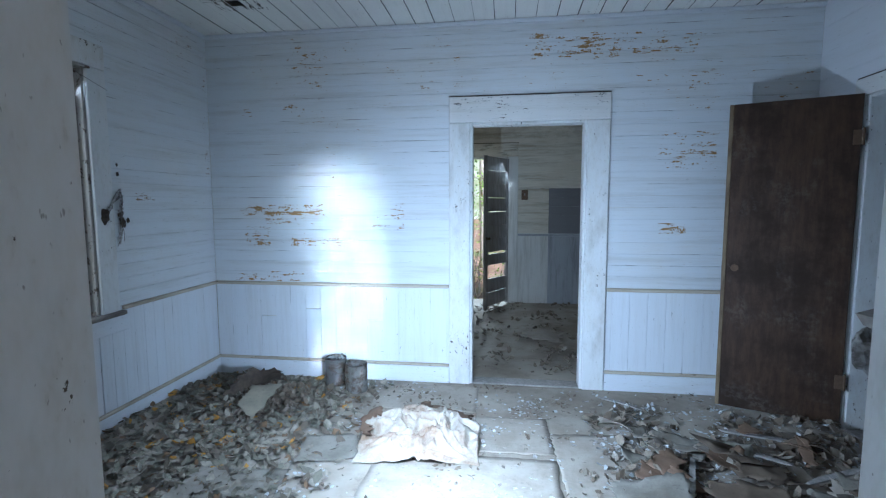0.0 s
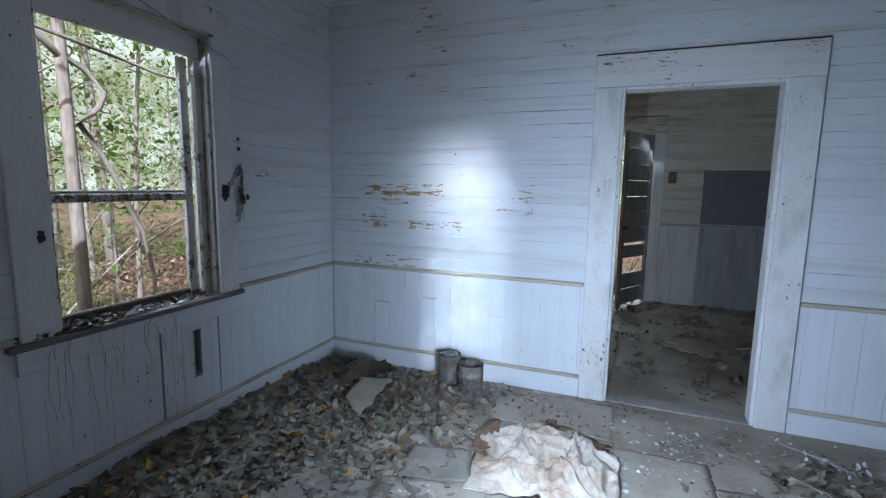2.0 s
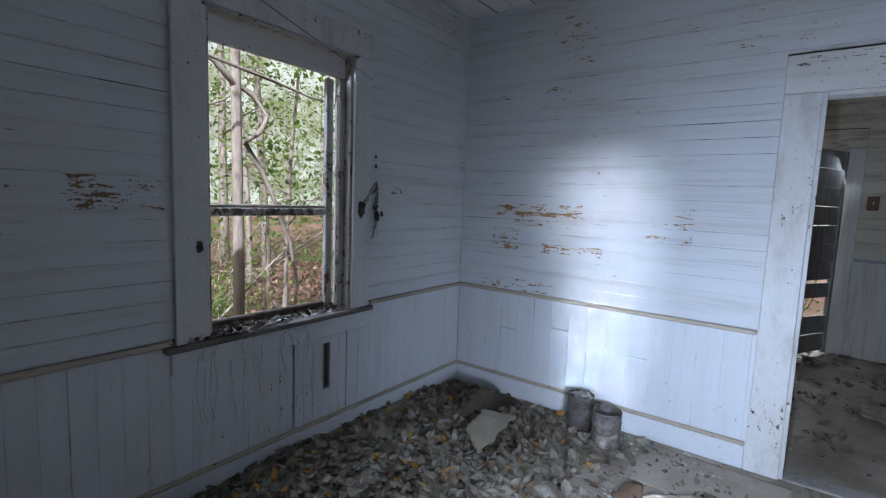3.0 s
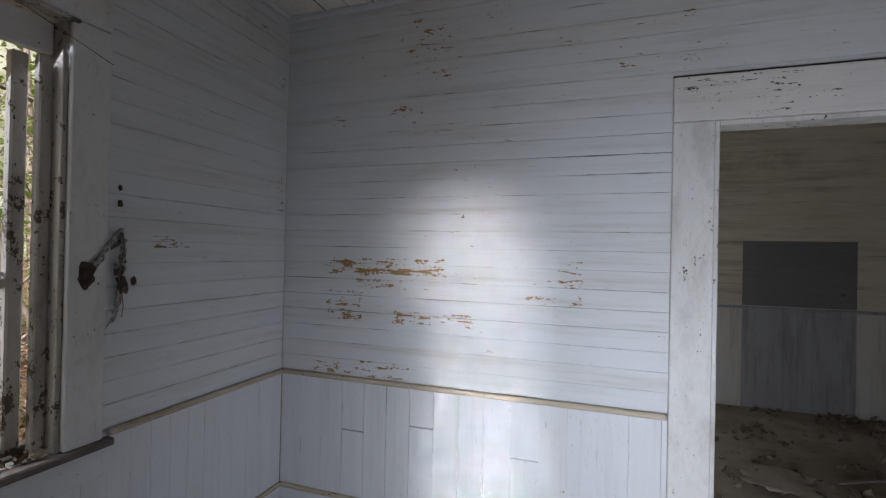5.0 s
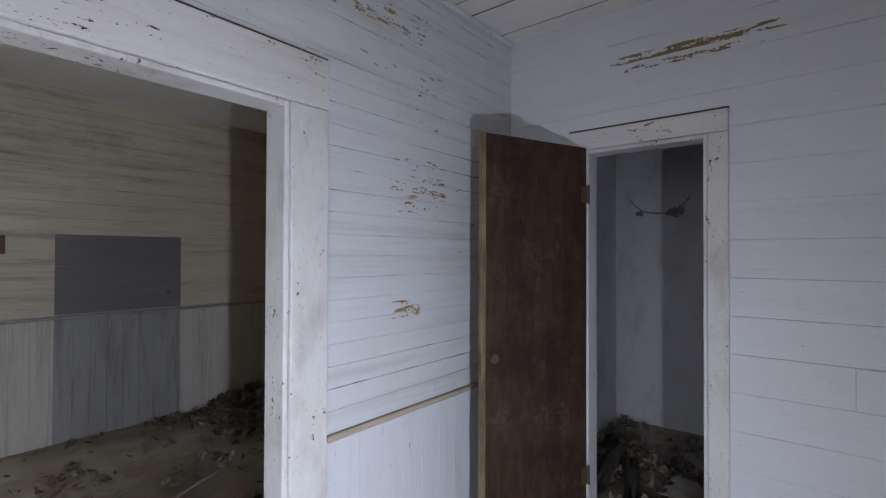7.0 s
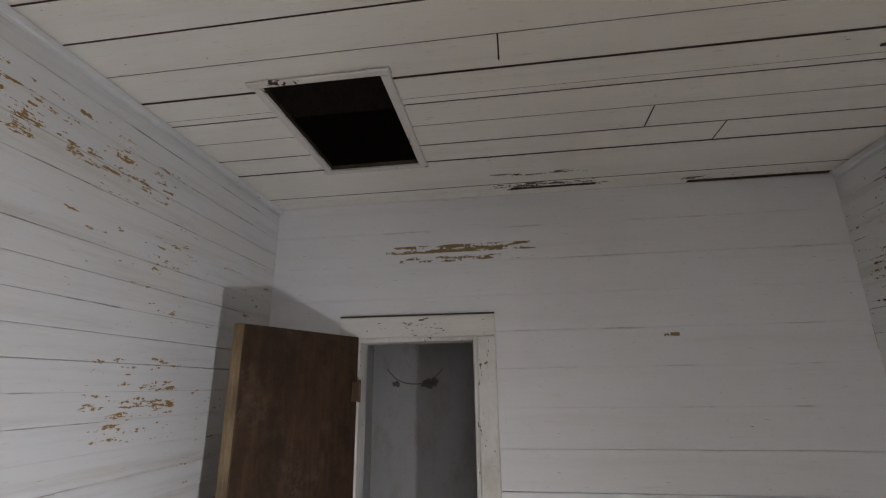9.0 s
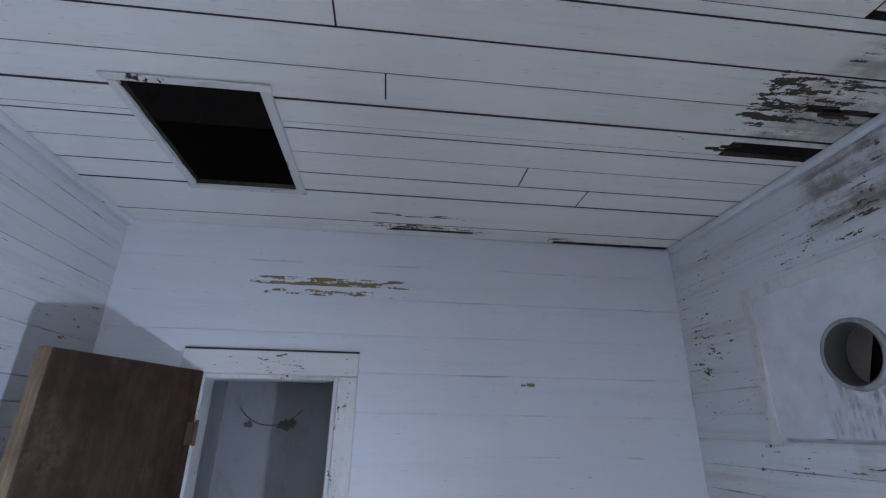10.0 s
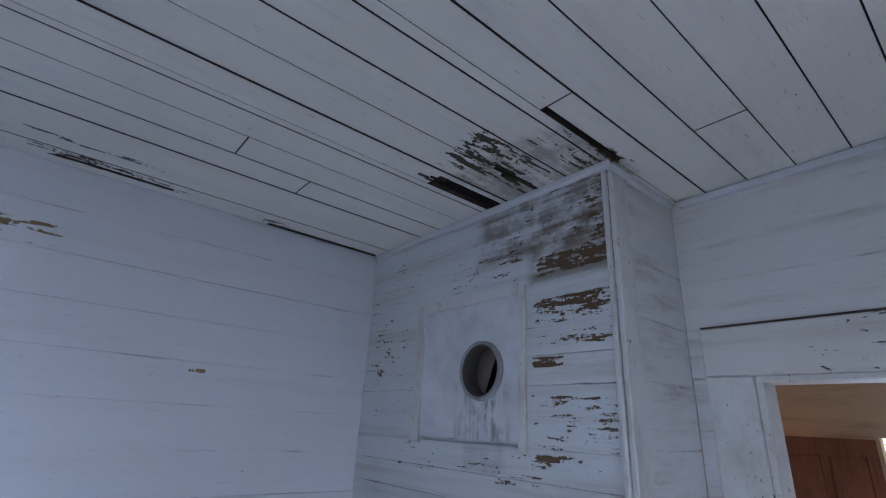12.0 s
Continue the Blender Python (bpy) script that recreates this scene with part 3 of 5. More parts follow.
GAPS = [HATCH, (1.275, 1.362, 0.84, 1.222), (0.722, 0.748, 0.84, 1.265), (1.068, 1.088, 0.84, 1.12), (2.215, 2.238, 1.98, 2.40), (2.268, 2.302, 0.88, 1.53), (-1.80, -1.70, 3.10, 3.19)]
# board ends seen on the ceiling: a place across the boards and the line of the butt joint
JOINTS = [(1.62, 1.875), (2.24, 1.56), (1.15, 2.425), (0.40, 0.832), (0.70, 1.262), (1.80, 1.57), (0.86, 2.55)]
ceiling = bmesh.new()
edge_rng = random.Random(9)


def ceiling_boards(bm, x0, x1, y0, y1, gaps, pitch=0.1525, start=2.31 - 0.1525 * 31):
    x = start
    while x < x1:
        a, b = max(x, x0), min(x + pitch, x1)
        if b - a > 0.01:
            marks = sorted({a, b, *(g for h in gaps for g in h[:2] if a < g < b)})
            for p, q in zip(marks, marks[1:]):
                cuts = [(h[2], h[3]) for h in gaps if h[0] < (p + q) / 2 < h[1]]
                if q > p:
                    ends = spans(y0, y1, cuts)
                    own = [(c, c + 0.005) for at_x, c in JOINTS if p < at_x < q]
                    if len(marks) == 2 and not own and q < 0.1 and edge_rng.random() < 0.8:
                        c = edge_rng.uniform(y0 + 0.5, y1 - 0.5)
                        own = [(c, c + 0.004)]
                    ends = spans(y0, y1, cuts + own) or ends
                    drop, lip = edge_rng.uniform(0, 0.004), edge_rng.choice((0.0012, 0.0016, 0.0022, 0.0032, 0.0045))
                    for u, v in ends:
                        box(bm, (p + (lip if p == a else 0), u, CEIL - drop), (q - (lip if q == b else 0), v, CEIL + 0.02 - drop))
        x += pitch


ceiling_boards(ceiling, WEST - 0.02, EAST + 0.02, SOUTH - 0.02, NORTH + 0.02, GAPS)
for lo, hi in (((-2.6, -3.4, CEIL), (4.4, 0.30, CEIL + 0.02)), ((-2.6, 3.73, CEIL), (4.4, 7.0, CEIL + 0.02)), ((2.40, 0.30, CEIL), (4.4, 3.73, CEIL + 0.02)), ((-2.6, 0.30, CEIL), (-2.39, 3.73, CEIL + 0.02))):
    box(ceiling, lo, hi)
ceiling.normal_update()
for f in ceiling.faces:
    f.material_index = 1 if abs(f.normal.z) < 0.5 else 0      # bare board edges, coloured dark to put shade into the seams
structure("ceiling", ceiling, paint_ceiling, "white painted plank ceiling with an open hatch and rot").data.materials.append(dark_wood)

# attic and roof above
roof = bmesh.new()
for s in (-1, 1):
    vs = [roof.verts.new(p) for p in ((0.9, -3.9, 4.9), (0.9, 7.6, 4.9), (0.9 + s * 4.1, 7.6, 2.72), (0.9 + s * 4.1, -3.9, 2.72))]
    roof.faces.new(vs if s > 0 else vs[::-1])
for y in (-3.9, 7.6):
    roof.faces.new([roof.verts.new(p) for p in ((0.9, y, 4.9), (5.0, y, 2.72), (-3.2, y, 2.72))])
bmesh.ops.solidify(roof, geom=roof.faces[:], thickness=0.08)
structure("roof", roof, attic_mat, "boarded roof above the hatch, coloured near-black for attic shade")

# ---- casings, rails and skirtings ----


def casing(name, face, o, wide, mat, head_mat, proud=0.022, head=0.18, deep=0.13, reveal_mat=None, left=True, right=True, head_over=0.0):
    """Flat boards round an opening: two sides, a head, and the lining of the wall's thickness."""
    frame_ob = tagged(new(name), kind="structure")
    if left:
        strip("side_board", face, o[0] - wide, o[0], 0.0, o[3] - 0.002, 0.0, proud, mat, 0.004, frame_ob)
    if right:
        strip("side_board", face, o[1], o[1] + wide, 0.0, o[3] - 0.002, 0.0, proud, mat, 0.004, frame_ob)
    strip("head_board", face, o[0] - wide - head_over, o[1] + wide + head_over, o[3], o[3] + head, 0.0, proud + 0.003, head_mat, 0.004, frame_ob)
    # dark strip added to draw the shadowed crack line above the head board
    strip("head_crack_line", face, o[0] - wide - head_over, o[1] + wide + head_over, o[3] + head + 0.001, o[3] + head + 0.010, 0.0, 0.012, dark_wood, 0.0, frame_ob)
    lining = reveal_mat or mat
    strip("jamb", face, o[0] - 0.001, o[0] + 0.02, 0.0, o[3], -deep, 0.004, lining, 0.003, frame_ob)
    strip("jamb", face, o[1] - 0.02, o[1] + 0.001, 0.0, o[3], -deep, 0.004, lining, 0.003, frame_ob)
    strip("jamb_head", face, o[0] + 0.02, o[1] - 0.02, o[3] - 0.02, o[3] + 0.001, -deep, 0.003, lining, 0.003, frame_ob)
    return frame_ob


tagged(casing("door_trim_north", north, NORTH_DOOR, 0.165, paint_trim, paint_head, head=0.195, deep=0.12), label="white flat door casing with peeling head board")
tagged(casing("door_trim_east", east, EAST_DOOR, 0.09, paint_trim, paint_head, head=0.105, deep=0.12), label="white closet door casing")
tagged(casing("door_trim_south", south, SOUTH_DOOR, 0.15, paint_trim, paint_head, head=0.17, deep=0.12), label="white door casing beside the chimney")
tagged(casing("door_trim_back", back, BACK_DOOR, 0.14, paint_back_low, paint_back, head=0.19, deep=0.14), label="greyed outer door casing")

# chair rail, skirting with a worn cap, crown strip
for name, face, u0, u1 in (("rail_north_a", north, WEST, NORTH_DOOR[0] - 0.167), ("rail_north_b", north, NORTH_DOOR[1] + 0.167, EAST), ("rail_west_a", west, SOUTH, WINDOW[0] - 0.16), ("rail_west_b", west, WINDOW[1] + 0.16, NORTH)):
    strip("chair_" + name, face, u0 + 0.002, u1 - 0.002, 0.785, 0.812, 0.0, 0.022, paint_rail, 0.006, label="thin chair rail with worn tan paint")
for name, face, u0, u1 in (("north_a", north, WEST, NORTH_DOOR[0] - 0.167), ("north_b", north, NORTH_DOOR[1] + 0.167, EAST), ("west", west, SOUTH, NORTH)):
    strip("baseboard_" + name, face, u0 + 0.002, u1 - 0.002, 0.0, 0.135, 0.0, 0.02, paint_base, 0.003, label="white baseboard")
    strip("baseboard_cap_" + name, face, u0 + 0.002, u1 - 0.002, 0.137, 0.160, 0.0, 0.024, paint_rail, 0.006, label="worn tan baseboard cap")
strip("baseboard_east", east, CHIM_Y, EAST_DOOR[0] - 0.092, 0.0, 0.13, 0.0, 0.02, paint_base, 0.003)
for name, face, u0, u1 in (("north", north, WEST, EAST), ("west", west, SOUTH, NORTH - 0.03), ("chimney", chimney, CHIM_X - 0.03, EAST - 0.03), ("flank", flank, SOUTH + 0.03, CHIM_Y), ("south", south, WEST + 0.03, CHIM_X - 0.03)):
    strip("trim_crown_" + name, face, u0 + 0.002, u1 - 0.002, CEIL - 0.034, CEIL - 0.005, 0.001, 0.026, paint_base, 0.005, label="narrow white strip under the ceiling")
strip("trim_corner_chimney", flank, CHIM_Y - 0.005, CHIM_Y + 0.013, 0.0, CEIL - 0.036, -0.014, 0.004, paint_trim, 0.004, label="white corner board of the chimney chase")
strip("trim_corner_flank", flank, CHIM_Y - 0.10, CHIM_Y - 0.006, 0.0, CEIL - 0.036, 0.001, 0.022, paint_trim, 0.004, label="white corner board of the chimney chase")

# hatch frame
hatch = tagged(new("trim_hatch"), label="thin pale frame round the dark ceiling hatch", kind="structure")
for lo, hi in (((HATCH[0] - 0.03, HATCH[2] - 0.04, 0), (HATCH[0], HATCH[3] + 0.04, 0)), ((HATCH[1], HATCH[2] - 0.04, 0), (HATCH[1] + 0.03, HATCH[3] + 0.04, 0)),
               ((HATCH[0], HATCH[2] - 0.035, 0), (HATCH[1], HATCH[2], 0)), ((HATCH[0], HATCH[3], 0), (HATCH[1], HATCH[3] + 0.03, 0))):
    part("frame_strip", boxed((lo[0], lo[1], CEIL - 0.014), (hi[0], hi[1], CEIL - 0.0045), 0.003), paint_head, hatch)

for name, face, o in (("north", north, NORTH_DOOR), ("south", south, SOUTH_DOOR), ("east", east, EAST_DOOR)):
    strip("threshold_" + name, face, o[0] + 0.021, o[1] - 0.021, 0.0, 0.014, -0.125, 0.01, grey_wood, 0.004, label="worn grey wooden door threshold")


# ---- window ----
def window_frame():
    w = tagged(new("window_1"), label="glassless weathered window with peeling white casing", kind="structure")
    y0, y1, z0, z1 = WINDOW
    strip("side_casing", west, y0 - 0.15, y0, z0 + 0.0, z1 - 0.002, 0.0, 0.022, paint_trim, 0.004, w)
    strip("side_casing", west, y1, y1 + 0.135, z0 + 0.0, z1 - 0.002, 0.0, 0.022, paint_trim, 0.004, w)
    strip("head_casing", west, y0 - 0.15, y1 + 0.135, z1, z1 + 0.145, 0.0, 0.025, paint_trim, 0.004, w)
    strip("head_edge", west, y0 - 0.02, y1 + 0.02, z1 - 0.016, z1 - 0.003, -0.03, 0.034, weathered, 0.004, w)
    strip("window_sill", west, y0 - 0.20, y1 + 0.17, z0 - 0.03, z0 - 0.001, -0.13, 0.040, sill_wood, 0.006, w, label="worn grey-brown window sill")
    strip("outer_sill", west, y0, y1, z0 - 0.02, z0 + 0.018, -0.22, -0.135, dark_wood, 0.005, w)
    strip("apron", west, y0 - 0.17, y1 + 0.19, z0 - 0.135, z0 - 0.032, 0.001, 0.019, paint_base, 0.003, w)
    for u0, u1 in ((y0 - 0.001, y0 + 0.018), (y1 - 0.018, y1 + 0.001)):
        strip("jamb", west, u0, u1, z0, z1 - 0.018, -0.14, 0.002, weathered, 0.003, w)
    strip("jamb_head", west, y0 + 0.02, y1 - 0.02, z1 - 0.135, z1 - 0.018, -0.075, -0.045, paint_head, 0.004, w)
    # sash: two uprights at the far side, meeting rail, bottom rail
    strip("sash_stile", west, y1 - 0.062, y1 - 0.020, z0 + 0.01, z1 - 0.140, -0.072, -0.040, weathered, 0.005, w, label="flaking sash upright")
    strip("sash_stile", west, y1 - 0.115, y1 - 0.066, z0 + 0.01, z1 - 0.140, -0.125, -0.088, weathered, 0.006, w, label="flaking sash upright")
    strip("sash_stile", west, y0 + 0.020, y0 + 0.052, z0 + 0.01, z1 - 0.140, -0.125, -0.088, weathered, 0.006, w, label="flaking sash upright")
    strip("meeting_rail", west, y0 + 0.053, y1 - 0.117, 1.352, 1.392, -0.125, -0.086, weathered, 0.006, w, label="grey meeting rail")
    strip("meeting_rail_cap", west, y0 + 0.053, y1 - 0.117, 1.394, 1.408, -0.130, -0.100, grey_wood, 0.004, w)
    strip("bottom_rail", west, y0 + 0.053, y1 - 0.117, z0 + 0.010, z0 + 0.050, -0.125, -0.092, dark_wood, 0.008, w, label="rotten bottom sash rail")
    return w


window_frame()

# unseen opening, assumed where the beam for the wall patch starts
fw = tagged(new("window_2"), label="unseen front room window opening, assumed for the light patch", kind="structure")
strip("window_sill", front, FRONT_WINDOW[0], FRONT_WINDOW[1], FRONT_WINDOW[2], FRONT_WINDOW[2] + 0.03, -0.12, 0.03, weathered, 0.004, fw)
strip("meeting_rail", front, FRONT_WINDOW[0], FRONT_WINDOW[1], 2.44, 2.48, -0.06, -0.03, weathered, 0.004, fw)


# ---- doors ----
def brown_door():
    d = tagged(new("door"), label="dark brown flush wooden door standing open on the closet", category="door")
    hinge, free = Vector((2.262, 3.19, 0)), Vector((1.612, 3.447, 0))
    along = (free - hinge).normalized()
    m = Matrix.Translation(hinge) @ Matrix.Rotation(math.atan2(along.y, along.x), 4, "Z") @ pose(0, 0, 0, 0, 0.0, 0)
    d.matrix_world = m
    wide = (free - hinge).length
    part("leaf", boxed((0.004, -0.034, 0.035), (wide - 0.024, 0.0, 2.12), 0.003), brown_door_mat, d)
    part("edge_strip", boxed((wide - 0.0235, -0.034, 0.035), (wide, 0.0, 2.12), 0.003), door_edge_mat, d, "pale scuffed wooden door edge")
    part("bottom_rail", boxed((0.05, -0.0355, 0.037), (wide - 0.06, 0.0015, 0.16), 0.002), brown_door_mat, d)
    for z in (0.32, 1.86):
        h = part("hinge", boxed((-0.012, 0.001, z - 0.045), (0.045, 0.006, z + 0.045), 0.001), iron_mat, d, "small rusty butt hinge")
        pin = lathe([(0.007, -0.05), (0.0075, -0.048), (0.0075, 0.048), (0.005, 0.055)], 10)
        bmesh.ops.translate(pin, verts=pin.verts, vec=(-0.004, 0.007, z))
        part("hinge_pin", pin, iron_mat, h)
    rose = lathe([(0.024, 0.0), (0.024, 0.003), (0.012, 0.004), (0.010, 0.0015)], 18)
    bmesh.ops.transform(rose, matrix=pose(wide - 0.075, 0.0, 1.02, -90), verts=rose.verts)
    part("knob_rose", rose, iron_mat, d, "worn metal rose of a missing knob")
    part("latch_plate", boxed((wide - 0.0005, -0.026, 0.95), (wide + 0.0015, -0.008, 1.06)), iron_mat, d, "rusty latch plate")
    return d


brown_door()


def slatted_door():
    """The back room's outer door: a weathered door of stacked boards, one missing."""
    d = tagged(new("slatted_door"), label="weathered grey door of level boards standing ajar", category="door")
    hinge, free = Vector((0.13, 6.91, 0)), Vector((-0.17, 6.26, 0))
    along = (free - hinge).normalized()
    wide = (free - hinge).length
    d.matrix_world = Matrix.Translation(hinge) @ Matrix.Rotation(math.atan2(along.y, along.x), 4, "Z")
    for x0, x1 in ((0.0, 0.05), (wide - 0.065, wide)):
        part("stile", boxed((x0, -0.02, 0.02), (x1, 0.02, 2.10), 0.004), grey_wood, d)
    rng = random.Random(3)
    for k in range(11):
        z = 0.05 + k * 0.187
        if k == 2:
            continue
        bm = boxed((0.051, -0.012, 0), (wide - 0.066, 0.012, 0.182 if k != 3 else 0.15), 0.003)
        slat = part("slat", bm, grey_wood, d)
        slat.matrix_basis = pose(0, rng.uniform(-0.004, 0.004), z, rng.uniform(-5, 5), rng.uniform(-2.5, 1.0), 0)
    part("handle", lathe([(0.022, 0), (0.022, 0.004), (0.01, 0.01), (0.02, 0.04), (0.004, 0.055)], 12), iron_mat, d, "rusty knob").matrix_basis = pose(wide - 0.03, 0.02, 1.0, -90)
    return d


slatted_door()


def front_door():
    d = tagged(new("front_door"), label="red-brown panelled front door standing open inwards", category="door")
    d.matrix_world = Matrix.Translation((0.93, FRONT_Y + 0.02, 0)) @ Matrix.Rotation(radians(38), 4, "Z")
    part("leaf", boxed((0, -0.02, 0.02), (0.80, 0.02, 2.0), 0.003), red_door_mat, d)
    for x in (0.10, 0.44):
        for z0, z1 in ((0.2, 0.85), (1.02, 1.85)):
            for s in (-1, 1):
                part("panel", boxed((x, s * 0.021 - 0.004, z0), (x + 0.26, s * 0.021 + 0.004, z1), 0.004), red_door_mat, d)
                for a, b in ((x - 0.012, x - 0.001), (x + 0.261, x + 0.272)):
                    part("moulding", boxed((a, s * 0.024 - 0.006, z0 - 0.01), (b, s * 0.024 + 0.006, z1 + 0.01), 0.003), red_door_mat, d)
    return d


front_door()

# back room: rail over the wainscot, a small switch box, thin patch trim
strip("rail_back_a", back, BACK_DOOR[1] + 0.142, 2.88, 0.995, 1.02, 0.0, 0.018, paint_bare_low, 0.005, label="dark chair rail of the back room")
switch = tagged(new("switch_box"), label="small dark switch box on the back room wall", category="switch")
part("box_body", boxed((0.33, BACK_Y - 0.04, 1.52), (0.42, BACK_Y, 1.66), 0.006), iron_mat, switch)
part("lever", boxed((0.367, BACK_Y - 0.065, 1.58), (0.383, BACK_Y - 0.041, 1.61), 0.003), grey_wood, switch)


# ---- flue: a plaster panel with a round hole ----
def flue():
    f = tagged(new("flue_panel"), label="smeared plaster panel with a round stovepipe hole", category="flue panel")
    x0, x1, z0, z1 = 1.19, 1.775, 1.885, 2.425
    cx, cz, r = HOLE
    bm = bmesh.new()
    seg = 40
    ring, rim = [], []
    for k in range(seg):
        a = 2 * math.pi * k / seg
        c, s = math.cos(a), math.sin(a)
        wob = r * (1 + 0.03 * math.sin(3 * a + 1))
        reach = min(((x1 - cx) if c > 0 else (cx - x0)) / max(abs(c), 1e-6), ((z1 - cz) if s > 0 else (cz - z0)) / max(abs(s), 1e-6))
        ring.append((cx + wob * c, cz + wob * s))
        rim.append((cx + reach * c, cz + reach * s))
    for corner in ((x0, z0), (x1, z0), (x0, z1), (x1, z1)):
        k = min(range(seg), key=lambda j: (rim[j][0] - corner[0]) ** 2 + (rim[j][1] - corner[1]) ** 2)
        rim[k] = corner
    front_in = [bm.verts.new((x, CHIM_Y + 0.006, z)) for x, z in ring]
    front_out = [bm.verts.new((x, CHIM_Y + 0.006, z)) for x, z in rim]
    back_in = [bm.verts.new((x, CHIM_Y - 0.015, z)) for x, z in ring]
    back_out = [bm.verts.new((x, CHIM_Y - 0.015, z)) for x, z in rim]
    for k in range(seg):
        j = (k + 1) % seg
        bm.faces.new((front_in[k], front_in[j], front_out[j], front_out[k]))
        bm.faces.new((front_in[j], front_in[k], back_in[k], back_in[j]))
        bm.faces.new((front_out[k], front_out[j], back_out[j], back_out[k]))
    bmesh.ops.recalc_face_normals(bm, faces=bm.faces)
    part("panel", bm, plaster_mat, f)
    for a, b, c, d in ((x0 - 0.035, x0, z0 - 0.03, z1 + 0.035), (x1, x1 + 0.055, z0 - 0.03, z1 + 0.05), (x0, x1, z1, z1 + 0.05)):
        part("frame_strip", boxed((a, CHIM_Y + 0.001, c), (b, CHIM_Y + 0.014, d), 0.003), paint_trim, f)
    # collar and the dark pipe behind it
    pipe = bmesh.new()
    rings = []
    for rad, y in ((r * 1.04, 0.010), (r * 1.02, 0.022), (r * 0.93, 0.022), (r * 0.90, -0.02), (r * 0.90, -0.30), (0.001, -0.30)):
        rings.append([pipe.verts.new((cx + rad * math.cos(t), CHIM_Y + y, cz + rad * math.sin(t))) for t in (2 * math.pi * k / 32 for k in range(32))])
    for a, b in zip(rings, rings[1:]):
        for k in range(32):
            pipe.faces.new((a[k], a[(k + 1) % 32], b[(k + 1) % 32], b[k]))
    bmesh.ops.recalc_face_normals(pipe, faces=pipe.faces)
    for face in pipe.faces:
        face.smooth = True
    part("pipe", pipe, soot_mat, f, "sooty stovepipe stub, coloured near-black for the shade inside")
    ring = bmesh.new()
    loops = []
    for rad, y in ((r * 1.12, 0.007), (r * 1.10, 0.024), (r * 0.98, 0.026), (r * 0.955, 0.010), (r * 0.95, -0.03)):
        loops.append([ring.verts.new((cx + rad * (1 + 0.025 * noise.noise(Vector((math.cos(t) * 3, math.sin(t) * 3, y * 20)))) * math.cos(t), CHIM_Y + y, cz + rad * math.sin(t))) for t in (2 * math.pi * k / 40 for k in range(40))])
    for a, b in zip(loops, loops[1:]):
        for k in range(40):
            ring.faces.new((a[k], a[(k + 1) % 40], b[(k + 1) % 40], b[k])).smooth = True
    bmesh.ops.recalc_face_normals(ring, faces=ring.faces)
    part("collar", ring, paint_bare_low, f, "chalky grey flue collar")
    # broken cover inside: a half disc leaning in the pipe
    half = bmesh.new()
    vs = [half.verts.new((cx + r * 0.88 * math.cos(t), CHIM_Y - 0.035 - 0.02 * math.cos(t), cz + r * 0.88 * math.sin(t))) for t in (radians(-72 + 11 * k) for k in range(19))]
    half.faces.new(vs)
    bmesh.ops.solidify(half, geom=half.faces[:], thickness=0.006)
    part("broken_cover", half, lino_mat, f, "broken pale disc inside the flue")
    return f


flue()


def mantel():
    """The broken end of a shelf on the chimney chase, with rags of plaster hanging from it."""
    m = tagged(new("mantel_shelf"), label="broken grey wooden mantel shelf on the boarded chimney", category="shelf")
    rng = random.Random(12)
    bm = bmesh.new()
    n = 10
    rows = []
    for k in range(n + 1):
        x = 0.79 + 0.58 * k / n
        deep = 0.13 if k > 1 else 0.06 + 0.05 * k
        rows.append([bm.verts.new((x + (rng.uniform(-0.012, 0.012) if k == 0 else 0), y, z + rng.uniform(-0.001, 0.001))) for y, z in ((CHIM_Y + 0.001, 1.235), (CHIM_Y + deep, 1.235), (CHIM_Y + deep, 1.258), (CHIM_Y + 0.001, 1.258))])
    for a, b in zip(rows, rows[1:]):
        for j in range(4):
            bm.faces.new((a[j], a[(j + 1) % 4], b[(j + 1) % 4], b[j]))
    bm.faces.new(rows[0][::-1])
    bm.faces.new(rows[-1])
    bmesh.ops.recalc_face_normals(bm, faces=bm.faces)
    part("shelf_board", bm, grey_wood, m)
    part("apron_board", boxed((0.82, CHIM_Y + 0.001, 1.13), (1.36, CHIM_Y + 0.024, 1.233), 0.004), weathered, m)
    for x, drop in ((0.835, 0.08), (0.885, 0.05), (0.94, 0.04)):
        rag = bmesh.new()
        bmesh.ops.create_icosphere(rag, subdivisions=3, radius=0.03)
        for v in rag.verts:
            q = v.co.copy()
            v.co = Vector((q.x * (1 + 0.8 * noise.noise(q * 45)), q.y * 0.5 * (1 + noise.noise(q * 60)), q.z * drop / 0.05 * (1 + 0.6 * noise.noise(q * 50)))) + Vector((x, CHIM_Y + 0.09, 1.225 - drop * 0.55))
        part("plaster_rag", rag, pale_web, m, "torn grey crust hanging under the shelf")
    return m


mantel()


